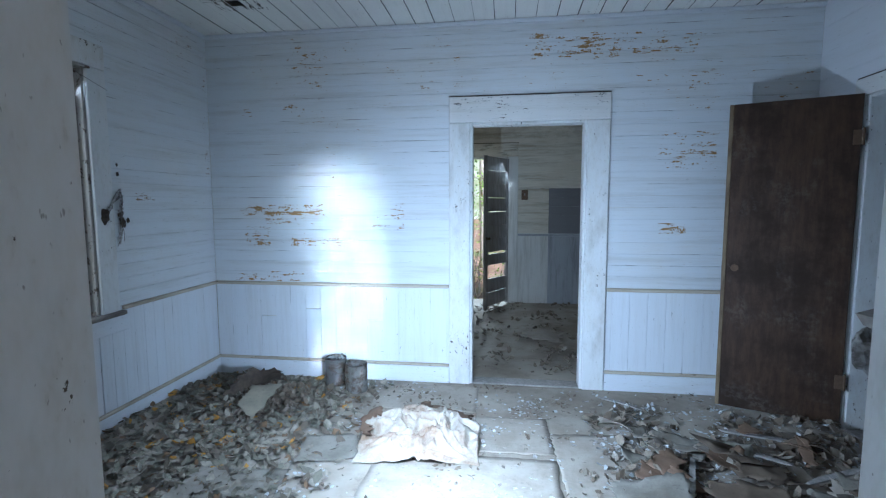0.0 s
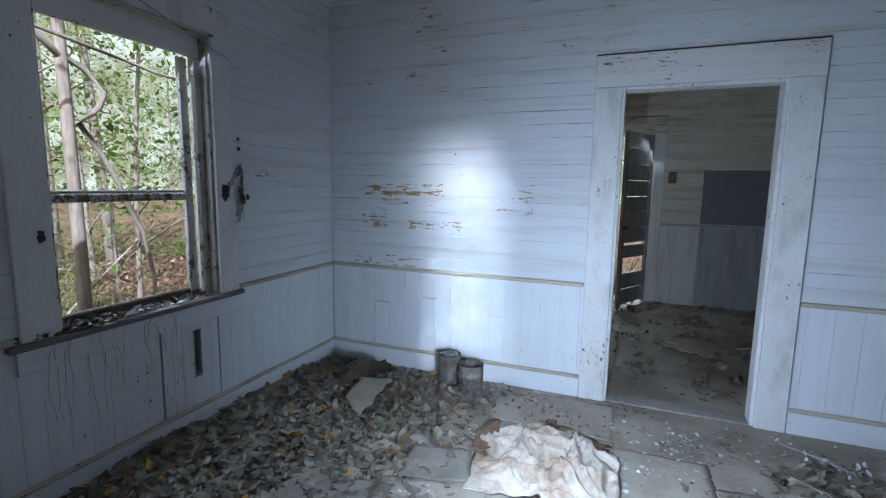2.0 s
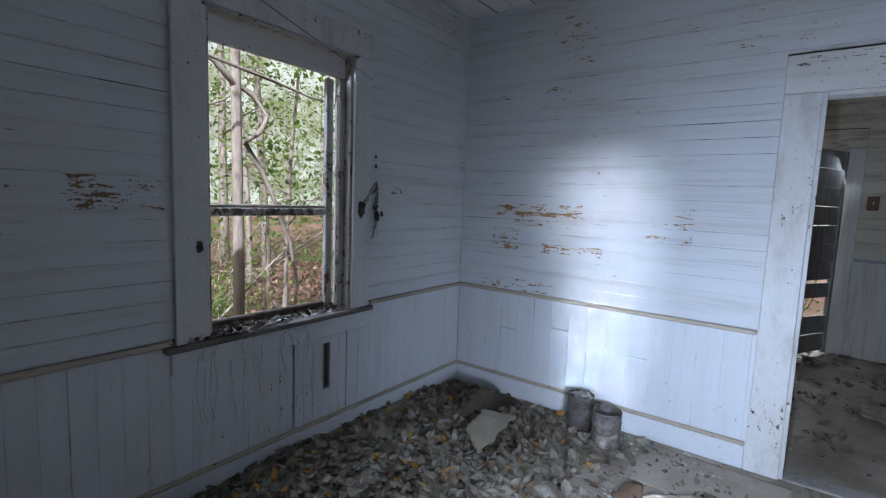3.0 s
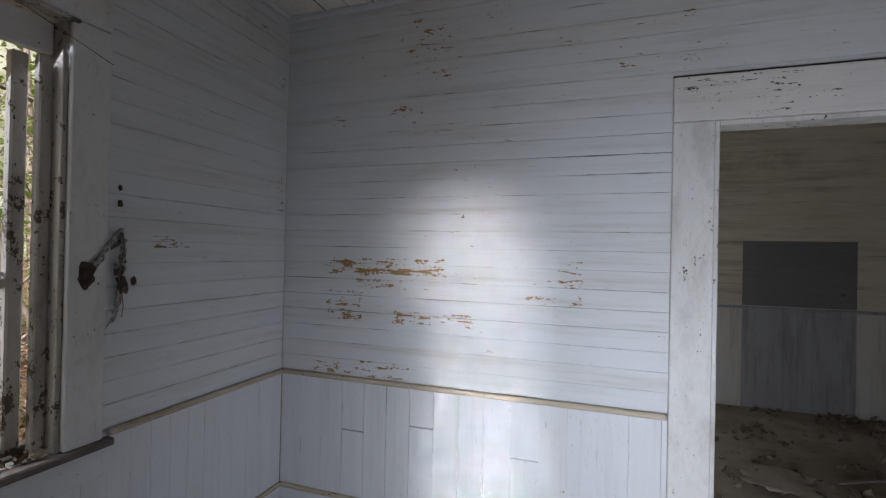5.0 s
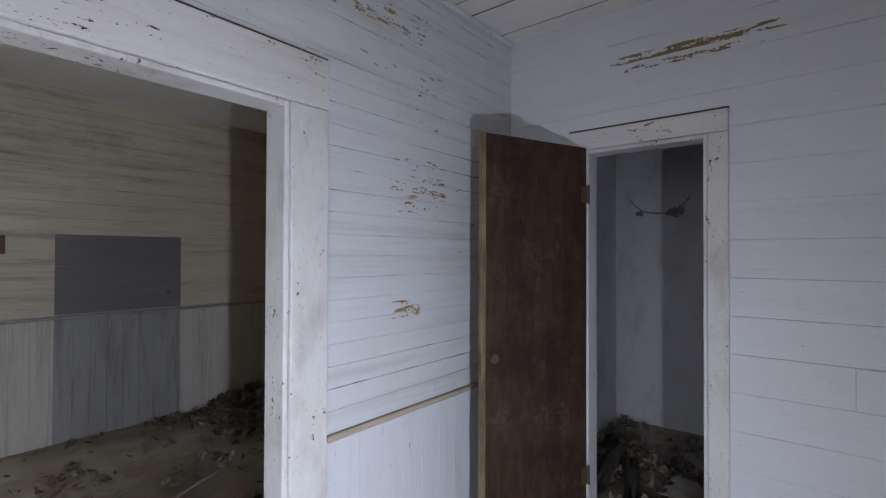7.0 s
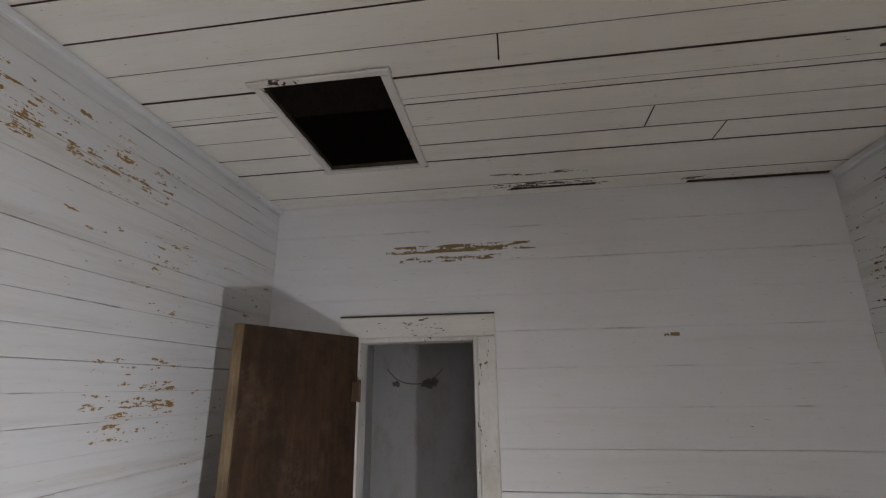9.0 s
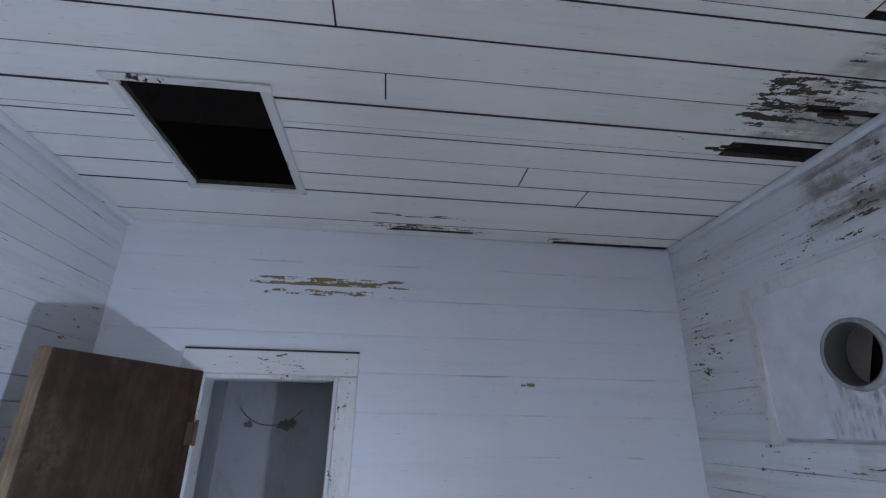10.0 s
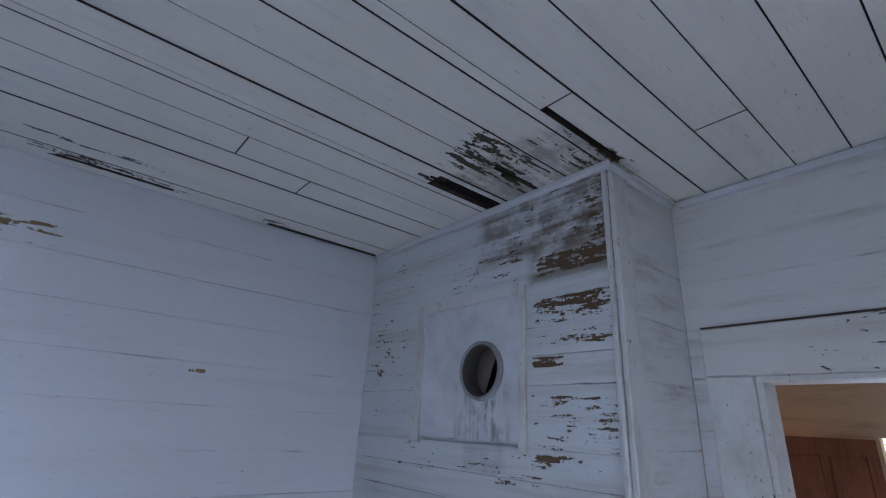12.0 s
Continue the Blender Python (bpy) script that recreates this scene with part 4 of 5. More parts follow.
# ---- loose small leaves and chips, many thousands: stuff ----
def scatter(name, count, spot, size, mat, label, seed, height=0.0, curl=0.35, tilt=28, slim=0.55):
    """Folded leaves or flakes. spot(rng) gives x, y, and the pile's height there."""
    rng = random.Random(seed)
    verts, faces = [], []
    for _ in range(count):
        x, y, pile = spot(rng)
        s = rng.uniform(*size)
        w = s * slim * rng.uniform(0.7, 1.2)
        turn, lean, roll = rng.uniform(0, 6.283), radians(rng.gauss(0, tilt)), radians(rng.gauss(0, tilt))
        m = Euler((lean, roll, turn)).to_matrix()
        lift = curl * s * rng.uniform(0.1, 1.0)
        shape = [(-s / 2, 0, lift * 0.5), (-s * 0.15, w / 2, lift * rng.uniform(-0.2, 0.8)), (-s * 0.12, 0, 0), (-s * 0.15, -w / 2, lift * rng.uniform(-0.2, 0.8)), (s * 0.25, w * 0.4, lift * 0.5), (s * 0.28, -w * 0.4, lift * 0.4), (s / 2, 0, lift)]
        at = Vector((x, y, 0))
        pts = [m @ Vector(p) for p in shape]
        low = min(p.z for p in pts)
        at.z = max(pile * rng.uniform(0.55, 1.0), 0.0) - low * (1.0 if pile < 0.01 else 0.4) + 0.002
        b = len(verts)
        verts += [tuple(at + p) for p in pts]
        faces += [(b, b + 2, b + 1), (b, b + 3, b + 2), (b + 1, b + 2, b + 6, b + 4), (b + 2, b + 3, b + 5, b + 6)]
    me = bpy.data.meshes.new(name)
    me.from_pydata(verts, [], faces)
    me.materials.append(mat)
    ob = new(name, me)
    ob.location.z = height
    return tagged(ob, label=label, category="debris", kind="stuff")


def pile_height(x, y):
    """The heap of leaves along the west wall."""
    side = max(0.0, min(1.0, (-1.05 - x) / 0.9))
    ends = max(0.0, min(1.0, (3.62 - y) / 0.5))
    lump = 0.5 + 0.5 * noise.noise(Vector((x * 2.2, y * 2.2, 3.0)))
    return (0.045 + 0.055 * lump) * side * ends


def west_spot(rng):
    while True:
        x, y = rng.uniform(-2.33, -0.75), rng.uniform(0.5, 3.62)
        if rng.random() < max(0.0, min(1.0, (-0.8 - x) / 0.8 + 0.05)) and rng.random() < 0.35 + 0.65 * (0.5 + noise.noise(Vector((x * 3, y * 3, 1)))):
            return x, y, pile_height(x, y)


heap = bmesh.new()
bmesh.ops.create_grid(heap, x_segments=40, y_segments=70, size=1.0)
for v in heap.verts:
    v.co.x, v.co.y = -1.66 + 0.70 * v.co.x, 2.05 + 1.58 * v.co.y
    v.co.z = pile_height(v.co.x, v.co.y) * 0.85 - 0.006 + 0.008 * noise.noise(v.co * 14)
for f in heap.faces:
    f.smooth = True
tagged(link_mesh("leaf_mould", heap, floor_mat), label="brown mould under the heap of dead leaves", category="debris", kind="stuff")
scatter("dead_leaves", 5200, west_spot, (0.045, 0.10), litter_mat, "grey-brown dead leaves heaped along the wall", 11, tilt=17)
scatter("rotten_leaves", 800, lambda r: (r.gauss(-1.62, 0.13), r.gauss(3.05, 0.13), 0.06), (0.03, 0.07), litter_dark, "dark rotten leaf clump on the floor", 12, tilt=45)


def open_floor(rng):
    x, y = rng.uniform(-1.4, 2.3), rng.uniform(0.4, 3.65)
    return x, y, 0.0


def clumped(x0, x1, y0, y1, seed, thick=0.0, bias=0.1):
    def spot(rng):
        while True:
            x, y = rng.uniform(x0, x1), rng.uniform(y0, y1)
            k = noise.noise(Vector((x * 2.6, y * 2.6, seed))) + 0.35 * noise.noise(Vector((x * 8, y * 8, seed)))
            if rng.random() < max(0.04, (k + bias) * 1.4):
                return x, y, thick * max(0.0, k)
    return spot


scatter("floor_flakes", 4200, clumped(-1.3, 2.25, 0.4, 3.66, 5.0), (0.008, 0.035), chip_mat, "pale paint flakes scattered over the floor", 13, tilt=12, slim=0.8, curl=0.2)
scatter("floor_crumbs", 1800, clumped(-1.5, 2.26, 0.4, 3.66, 8.0, 0.01), (0.012, 0.045), litter_dark, "dark dirt and leaf crumbs on the floor", 14, tilt=18)
scatter("closet_side_debris", 1100, clumped(0.65, 2.24, 1.0, 3.25, 2.0, 0.10, 0.35), (0.03, 0.10), litter_dark, "dark debris heaped near the brown door", 15, tilt=26)
scatter("closet_side_flakes", 1500, clumped(0.65, 2.22, 1.0, 3.45, 2.5, 0.08, 0.3), (0.012, 0.05), chip_mat, "pale flakes over the dark debris", 16, tilt=20)
scatter("back_room_debris", 1300, clumped(-1.6, 2.85, 3.9, 6.9, 6.0, 0.06), (0.03, 0.10), litter_dark, "dark leaf debris on the back room floor", 17, tilt=24)
scatter("back_room_heap", 1500, lambda r: (lambda x, y: (x, y, 0.20 * max(0.0, 1 - ((x - 2.4) / 0.7) ** 2 - ((y - 6.5) / 0.7) ** 2)))(r.gauss(2.35, 0.3), r.gauss(6.45, 0.32)), (0.04, 0.11), litter_dark, "dark heap of rubbish in the back corner", 18)
scatter("closet_debris", 1400, clumped(2.52, 4.15, 2.2, 3.62, 4.0, 0.07, 0.3), (0.03, 0.11), litter_dark, "dark rubbish on the closet floor", 19, tilt=26)
scatter("sill_leaves", 420, lambda r: (r.uniform(-2.47, -2.33), r.uniform(1.6, 2.5) if r.random() < 0.5 else r.gauss(1.68, 0.12), 0.012), (0.02, 0.06), sill_litter, "dry leaves lying on the window sill", 20, height=WINDOW[2])


# ---- sheets lying about ----
def sheet(name, corners, mat, label, category, seed, lift=0.0, wave=0.012, thick=0.003, cells=14, torn=0.03):
    """A torn, wavy sheet over four corners (each x, y, z)."""
    rng = random.Random(seed)
    a, b, c, d = [Vector(p) for p in corners]
    bm = bmesh.new()
    off = Vector((seed * 3.1, seed * 1.7, 0))
    grid = []
    for i in range(cells + 1):
        row = []
        for j in range(cells + 1):
            u, v = i / cells, j / cells
            p = a.lerp(b, u).lerp(d.lerp(c, u), v)
            edge = 1.0 if i in (0, cells) or j in (0, cells) else 0.0
            p.x += edge * rng.uniform(-torn, torn)
            p.y += edge * rng.uniform(-torn, torn)
            q = p * 5.0 + off
            p.z += lift + wave * (0.6 + noise.noise(q)) + 0.35 * wave * noise.noise(q * 3)
            row.append(bm.verts.new(p))
        grid.append(row)
    for i in range(cells):
        for j in range(cells):
            bm.faces.new((grid[i][j], grid[i + 1][j], grid[i + 1][j + 1], grid[i][j + 1])).smooth = True
    bmesh.ops.recalc_face_normals(bm, faces=bm.faces)
    low = min(v.co.z for v in bm.verts)
    rest = thick + 0.0005
    if low < rest:
        bmesh.ops.translate(bm, verts=bm.verts, vec=(0, 0, rest - low))
    bmesh.ops.solidify(bm, geom=bm.faces[:], thickness=thick)
    return tagged(link_mesh(name, bm, mat), label=label, category=category)


def flat(x0, y0, x1, y1, z=0.0, skew=0.0):
    return [(x0, y0, z), (x1, y0 + skew, z), (x1 - skew, y1 + skew, z), (x0 - skew, y1, z)]


for k, (pts, mat) in enumerate((
        (flat(-0.55, 2.62, 0.42, 3.08, skew=0.02), lino_mat), (flat(-0.62, 1.55, 0.42, 2.58), lino_mat),
        (flat(0.46, 1.9, 1.0, 2.9, skew=0.05), lino_mat), (flat(-0.85, 3.15, -0.08, 3.62), lino_mat), (flat(-0.7, 0.45, 0.5, 1.5), lino_mat))):
    sheet("linoleum_sheet", pts, mat, "dusty tan linoleum sheet lying loose on the floor", "floor covering", k + 1, wave=0.0012, torn=0.008, cells=24, thick=0.0015)["group"] = "linoleum sheets"
for k, (pts, mat, word) in enumerate((
        ([(-1.69, 2.84, 0.10), (-1.48, 2.68, 0.09), (-1.47, 3.10, 0.16), (-1.69, 3.06, 0.15)], board_mat, "folded pale cardboard sheet lying on dead leaves"),
        ([(-1.55, 1.75, 0.035), (-1.0, 1.85, 0.0), (-1.05, 2.3, 0.0), (-1.5, 2.2, 0.035)], paper_mat, "dirty pale paper sheet lying on dead leaves"),
        ([(-1.05, 2.35, 0.01), (-0.72, 2.45, 0.01), (-0.78, 2.72, 0.012), (-1.1, 2.62, 0.02)], paper_mat, "dirty pale paper sheet on the floor"),
        ([(-1.3, 1.25, 0.03), (-0.85, 1.3, 0.01), (-0.9, 1.65, 0.01), (-1.3, 1.6, 0.04)], paper_mat, "dirty pale paper sheet on the floor"),
        ([(0.62, 2.02, 0.05), (0.95, 1.95, 0.10), (1.02, 2.28, 0.12), (0.66, 2.3, 0.06)], paper_mat, "grey torn sheet among dark debris"),
        ([(1.05, 2.0, 0.08), (1.4, 1.9, 0.05), (1.42, 2.2, 0.14), (1.1, 2.3, 0.09)], card_mat, "brown torn cardboard among dark debris"),
        ([(1.35, 2.50, 0.03), (1.60, 2.45, 0.04), (1.62, 2.62, 0.03), (1.38, 2.68, 0.05)], card_mat, "brown torn cardboard lying on the floor"),
        ([(1.5, 2.0, 0.05), (1.9, 1.9, 0.04), (1.95, 2.2, 0.05), (1.55, 2.28, 0.1)], paper_mat, "grey torn sheet among dark debris"),
        ([(1.0, 2.7, 0.02), (1.25, 2.66, 0.02), (1.3, 2.88, 0.02), (1.02, 2.92, 0.04)], paper_mat, "grey torn sheet lying on the floor"),
        ([(2.75, 2.72, 0.02), (3.0, 2.66, 0.05), (3.05, 2.9, 0.12), (2.8, 2.95, 0.06)], paper_mat, "pale carton scrap on the closet floor"),
        ([(0.3, 5.0, 0.02), (0.7, 4.9, 0.01), (0.75, 5.3, 0.02), (0.35, 5.35, 0.03)], lino_mat, "tan loose sheet on the back room floor"))):
    sheet("torn_sheet", pts, mat, word, "debris", 20 + k, wave=(0.012, 0.012, 0.012, 0.012)[k] if k < 4 else 0.025, torn=0.012 if k < 4 else 0.03)


heap_rng = random.Random(63)
for k in range(46):
    x, y = heap_rng.uniform(0.72, 2.2), heap_rng.uniform(1.35, 3.02)
    a, s, t = heap_rng.uniform(0, 6.28), heap_rng.uniform(0.05, 0.13), heap_rng.uniform(0.03, 0.075)
    ca, sa = math.cos(a), math.sin(a)
    pts = [(x + p * ca - q * sa, y + p * sa + q * ca, heap_rng.uniform(0.0, 0.09)) for p, q in ((-s, -t), (s, -t), (s, t), (-s, t))]
    mat, word = heap_rng.choice(((card_mat, "brown torn cardboard scrap in the debris"), (paper_mat, "grey torn paper scrap in the debris"), (rag_mat, "dark brown scrap in the debris"), (lino_mat, "tan linoleum scrap in the debris")))
    sheet("scrap", pts, mat, word, "debris", 80 + k, wave=0.035, cells=8, torn=0.012)["group"] = "scraps near the brown door"


def carpet_roll(x, y, z, r, length, turn, word):
    """A loosely rolled sheet: a spiral drawn out along its length."""
    bm = bmesh.new()
    n = 44
    rows = []
    for end in (-length / 2, 0.0, length / 2):
        rows.append([bm.verts.new((end + 0.01 * math.sin(3 * k), r * (0.25 + 0.75 * k / n) * math.cos(k * 0.42), r * (0.25 + 0.75 * k / n) * math.sin(k * 0.42) * 0.85)) for k in range(n)])
    for p, q in zip(rows, rows[1:]):
        for k in range(n - 1):
            bm.faces.new((p[k], p[k + 1], q[k + 1], q[k])).smooth = True
    bmesh.ops.solidify(bm, geom=bm.faces[:], thickness=0.005)
    ob = tagged(link_mesh("rolled_sheet", bm, paper_mat), label=word, category="roll", group="rolled sheets")
    ob.matrix_world = pose(x, y, z, 0, 0, turn)
    return ob


carpet_roll(2.90, 3.15, 0.055, 0.06, 0.6, 18, "pale rolled floor covering lying in the closet")
carpet_roll(3.05, 3.36, 0.06, 0.065, 0.7, 8, "pale rolled floor covering lying in the closet")


def lath(x, y, z, length, wide, turn, tilt, word):
    """A split lath with broken ends."""
    bm = bmesh.new()
    n = 9
    rng = random.Random(int(100 * (x + 5) + 10 * y))
    rows = []
    for k in range(n + 1):
        p = -length / 2 + length * k / n
        s = wide / 2 * (1 if 0 < k < n else rng.uniform(0.3, 0.8))
        rise = 0.01 * math.sin(3 * k / n) + rng.uniform(-0.001, 0.001)
        rows.append([bm.verts.new((p + (rng.uniform(-0.02, 0.02) if k in (0, n) else 0), q, r + rise)) for q, r in ((-s, 0), (s, 0), (s, 0.009), (-s, 0.009))])
    for a, b in zip(rows, rows[1:]):
        for j in range(4):
            bm.faces.new((a[j], a[(j + 1) % 4], b[(j + 1) % 4], b[j]))
    bm.faces.new(rows[0][::-1])
    bm.faces.new(rows[-1])
    bmesh.ops.recalc_face_normals(bm, faces=bm.faces)
    ob = tagged(link_mesh("broken_lath", bm, grey_wood), label=word, category="stick", group="broken laths")
    ob.matrix_world = pose(x, y, z, 0, tilt, turn)
    return ob


for args in ((1.52, 2.72, 0.035, 0.34, 0.03, 145, 4), (1.9, 2.55, 0.05, 0.5, 0.035, 20, -3), (1.1, 2.45, 0.04, 0.42, 0.028, 70, 3), (1.75, 2.95, 0.02, 0.55, 0.04, 160, 0), (0.9, 2.15, 0.05, 0.38, 0.03, 30, 5), (0.95, 3.42, 0.006, 0.3, 0.03, -35, 0)):
    lath(*args, "broken grey lath among the floor debris")
lath(1.1, 5.35, 0.012, 0.45, 0.025, 25, 0, "broken grey lath on the back room floor")
lath(3.3, 2.75, 0.06, 0.9, 0.07, 35, 4, "broken grey board on the closet floor")


# ---- crumpled cloth, cans ----
def cloth():
    bm = bmesh.new()
    n = 90
    bmesh.ops.create_grid(bm, x_segments=n, y_segments=n, size=1.0)
    for v in bm.verts:
        u, w = v.co.x, v.co.y
        r = math.hypot(u, w)
        fold = Vector((u * 1.5 + 0.7 * w + 0.9 * noise.noise(Vector((u * 1.8, w * 1.8, 7))), w * 1.5 - 0.5 * u + 0.7 * noise.noise(Vector((u * 2.1, w * 2.1, 17))), 2.0))
        ridge = 1 - abs(noise.noise(fold * 1.6)) * 2.2
        small = 1 - abs(noise.noise(fold * 3.1 + Vector((0, 0, 5)))) * 2.4
        body = max(0.0, 1 - r ** 3 * 0.6)
        v.co = Vector((-0.40 + 0.36 * u * (1 + 0.10 * noise.noise(Vector((w * 2, 0, 3)))) - 0.03 * w, 2.76 + 0.33 * w * (1 + 0.18 * noise.noise(Vector((u * 2, 4, 0)))) + 0.03 * u,
                       0.012 + body * (0.02 + 0.07 * max(ridge, 0) + 0.05 * max(small, -0.4))))
    for f in bm.faces:
        f.smooth = True
    bmesh.ops.solidify(bm, geom=bm.faces[:], thickness=0.003)
    tagged(link_mesh("crumpled_cloth", bm, cloth_mat), label="crumpled dirty white cloth lying on the floor", category="cloth")
    sheet("brown_rag", [(-0.48, 3.02, 0.03), (-0.12, 2.92, 0.04), (-0.10, 3.04, 0.02), (-0.44, 3.16, 0.02)], rag_mat, "brown rag lying half under the white cloth", "cloth", 51, wave=0.03)
    sheet("brown_rag", [(-0.80, 2.72, 0.02), (-0.72, 2.68, 0.05), (-0.70, 2.98, 0.06), (-0.80, 3.02, 0.02)], rag_mat, "brown rag beside the white cloth", "cloth", 52, wave=0.03)

    sheet("brown_rag", [(-1.80, 2.86, 0.10), (-1.74, 3.10, 0.24), (-1.52, 3.20, 0.20), (-1.62, 3.36, 0.08)], dark_wood, "dark rotten rag standing up out of dead leaves", "cloth", 53, wave=0.06)


cloth()


def can(x, y, r, h, turn, tilt, word):
    c = tagged(new("paint_can"), label=word, category="can", group="cans by the wall")
    c.matrix_world = pose(x, y, 0.004, tilt, 0, turn)
    prof = [(r * 0.96, 0.0), (r * 1.015, 0.003), (r * 1.015, 0.01), (r, 0.014), (r, h * 0.33), (r * 1.012, h * 0.345), (r, h * 0.36), (r, h * 0.64), (r * 1.012, h * 0.655), (r, h * 0.67), (r, h - 0.012), (r * 1.02, h - 0.008), (r * 1.02, h), (r * 0.93, h), (r * 0.92, h - 0.02), (r * 0.9, h - 0.05)]
    bm = lathe(prof, 32)
    for v in bm.verts:
        a = math.atan2(v.co.y, v.co.x)
        v.co *= 1 + 0.02 * noise.noise(Vector((math.cos(a) * 2, math.sin(a) * 2, v.co.z * 9 + turn)))
    for f in bm.faces:
        f.smooth = len(f.verts) == 4
    part("body", bm, tin_mat, c)
    pts = [(r * 1.03 * math.cos(t), -r * 1.03 * abs(math.sin(t)) ** 0.8 - 0.004, h * 0.75 - h * 0.33 * math.sin(t)) for t in (math.pi * k / 14 for k in range(15))]
    part("wire_handle", tube(pts, [0.002] * 15, 5), iron_mat, c, "thin rusty wire handle")
    return c


can(-1.035, 3.435, 0.085, 0.215, 10, 0, "rusty grey paint can on the floor by the wall")
can(-1.25, 3.565, 0.085, 0.215, 70, 0, "rusty grey can heaped with flakes by the wall")
scatter("can_filling", 90, lambda r: (lambda a, q: (-1.25 + q * math.cos(a), 3.565 + q * math.sin(a), 0.04))(r.uniform(0, 6.28), r.uniform(0, 0.07)), (0.02, 0.05), chip_mat, "pale flakes heaped in the can", 30, height=0.185, tilt=14)


# ---- cobwebs, cord, nest, vines ----
def cord():
    c = tagged(new("hanging_cord"), label="drooping dusty cord with rags on the closet wall", category="cord")
    x = 4.195
    pts = [(x, 3.56 - 0.50 * t, 2.03 - 0.13 * (1 - abs(2 * t - 1) ** 2.5)) for t in (k / 16 for k in range(17))]
    part("string", tube(pts, [0.004] * 17, 5), web_mat, c)
    for y, z, s in ((3.47, 1.905, 0.03), (3.19, 1.90, 0.05), (3.14, 1.92, 0.04)):
        bm = bmesh.new()
        bmesh.ops.create_icosphere(bm, subdivisions=3, radius=s)
        for v in bm.verts:
            v.co = Vector((v.co.x * 0.3, v.co.y * (1 + 0.5 * noise.noise(v.co * 40)), v.co.z * (0.5 + 1.2 * noise.noise(v.co * 45)))) + Vector((x - 0.02, y, z))
        part("rag", bm, web_mat, c, "grey dusty rag")
    return c


cord()


def nest(y, z, s, seed):
    bm = bmesh.new()
    bmesh.ops.create_icosphere(bm, subdivisions=3, radius=s)
    for v in bm.verts:
        v.co *= 1 + 0.7 * noise.noise(v.co * (1.6 / s) + Vector((seed * 2.3, 0, 0))) + 0.35 * noise.noise(v.co * (4.5 / s) + Vector((0, seed, 0)))
        v.co = Vector((abs(v.co.x) * 0.7, v.co.y * 0.8, v.co.z * 1.3)) + Vector((WEST + 0.018, y, z))
    return tagged(link_mesh("mud_nest", bm, dark_wood), label="small dark mud nest stuck on the window casing", category="nest", group="mud nests")


for args in ((2.575, 1.395, 0.034, 1), (2.70, 1.405, 0.017, 2), (2.705, 1.355, 0.024, 3), (2.755, 1.365, 0.013, 4), (2.71, 1.47, 0.012, 5), (1.60, 1.22, 0.02, 6), (2.685, 1.40, 0.011, 7), (2.725, 1.335, 0.012, 8), (2.70, 1.29, 0.010, 9), (2.715, 1.44, 0.009, 10), (2.695, 1.66, 0.011, 11), (2.695, 1.72, 0.008, 12), (2.69, 1.25, 0.007, 13)):
    nest(*args)


def strands(name, rows, mat, word, category, r=0.0025):
    bm = bmesh.new()
    for pts in rows:
        join_into(bm, tube(pts, [r * (1 - 0.5 * k / (len(pts) - 1)) for k in range(len(pts))], 5))
    return tagged(link_mesh(name, bm, mat), label=word, category=category)


vine_rng = random.Random(21)
rows = []
for k in range(16):
    y, z = vine_rng.uniform(1.55, 2.2), 0.77
    drop = vine_rng.uniform(0.12, 0.45)
    x = WEST + 0.05
    pts = [(x - 0.05, y, z + 0.01), (x, y + 0.01, z - 0.005)]
    for j in range(6):
        y += vine_rng.uniform(-0.012, 0.018)
        z -= drop / 6
        pts.append((WEST + vine_rng.uniform(0.012, 0.03), y, z))
    rows.append(pts)
for row in rows:
    strands("dry_vine", [row], twig_mat, "thin dry vine hanging from the window sill", "vine", 0.0017)["group"] = "vines"
rows = [[(WEST + 0.03, 2.70 + 0.01 * math.sin(9 * t), 1.55 - 0.32 * t) for t in (k / 8 for k in range(9))],
        [(WEST + 0.028, 1.75 + 0.9 * t, 2.42 - 0.25 * t) for t in (k / 8 for k in range(9))]]
for row in rows:
    strands("cobweb_strand", [row], web_mat, "dusty cobweb strand on the window casing", "cobweb", 0.003)["group"] = "cobwebs"

for k, pts in enumerate((((2.57, 1.405), (2.605, 1.405), (2.70, 1.56), (2.69, 1.565)), ((2.69, 1.41), (2.715, 1.40), (2.715, 1.50), (2.70, 1.55)), ((2.672, 1.22), (2.68, 1.215), (2.712, 1.34), (2.695, 1.35)))):
    sheet("cobweb", [(WEST + 0.026, y, z) for y, z in pts], pale_web, "torn dusty cobweb across the window casing", "cobweb", 140 + k, wave=0.004, thick=0.0015, torn=0.007)["group"] = "cobwebs"

# rotten ends of boards hanging under the ceiling gaps
rot_rng = random.Random(8)
for k, (x, y, l, turn) in enumerate(((1.31, 1.21, 0.10, 84), (1.08, 1.0, 0.22, 88))):
    bm = bmesh.new()
    for j in range(5):
        a = rot_rng.uniform(-0.4, 0.4) * l
        box(bm, (a, -0.03 + 0.012 * j, -0.004 - 0.006 * rot_rng.random()), (a + l * rot_rng.uniform(0.25, 0.6), -0.022 + 0.012 * j, 0.002), 0.001)
    ob = tagged(link_mesh("splintered_board_end", bm, dark_wood), label="dark splintered end of a rotten ceiling board", category="splinter", group="ceiling splinters")
    ob.matrix_world = pose(x, y, CEIL - 0.004, 0, 0, turn)


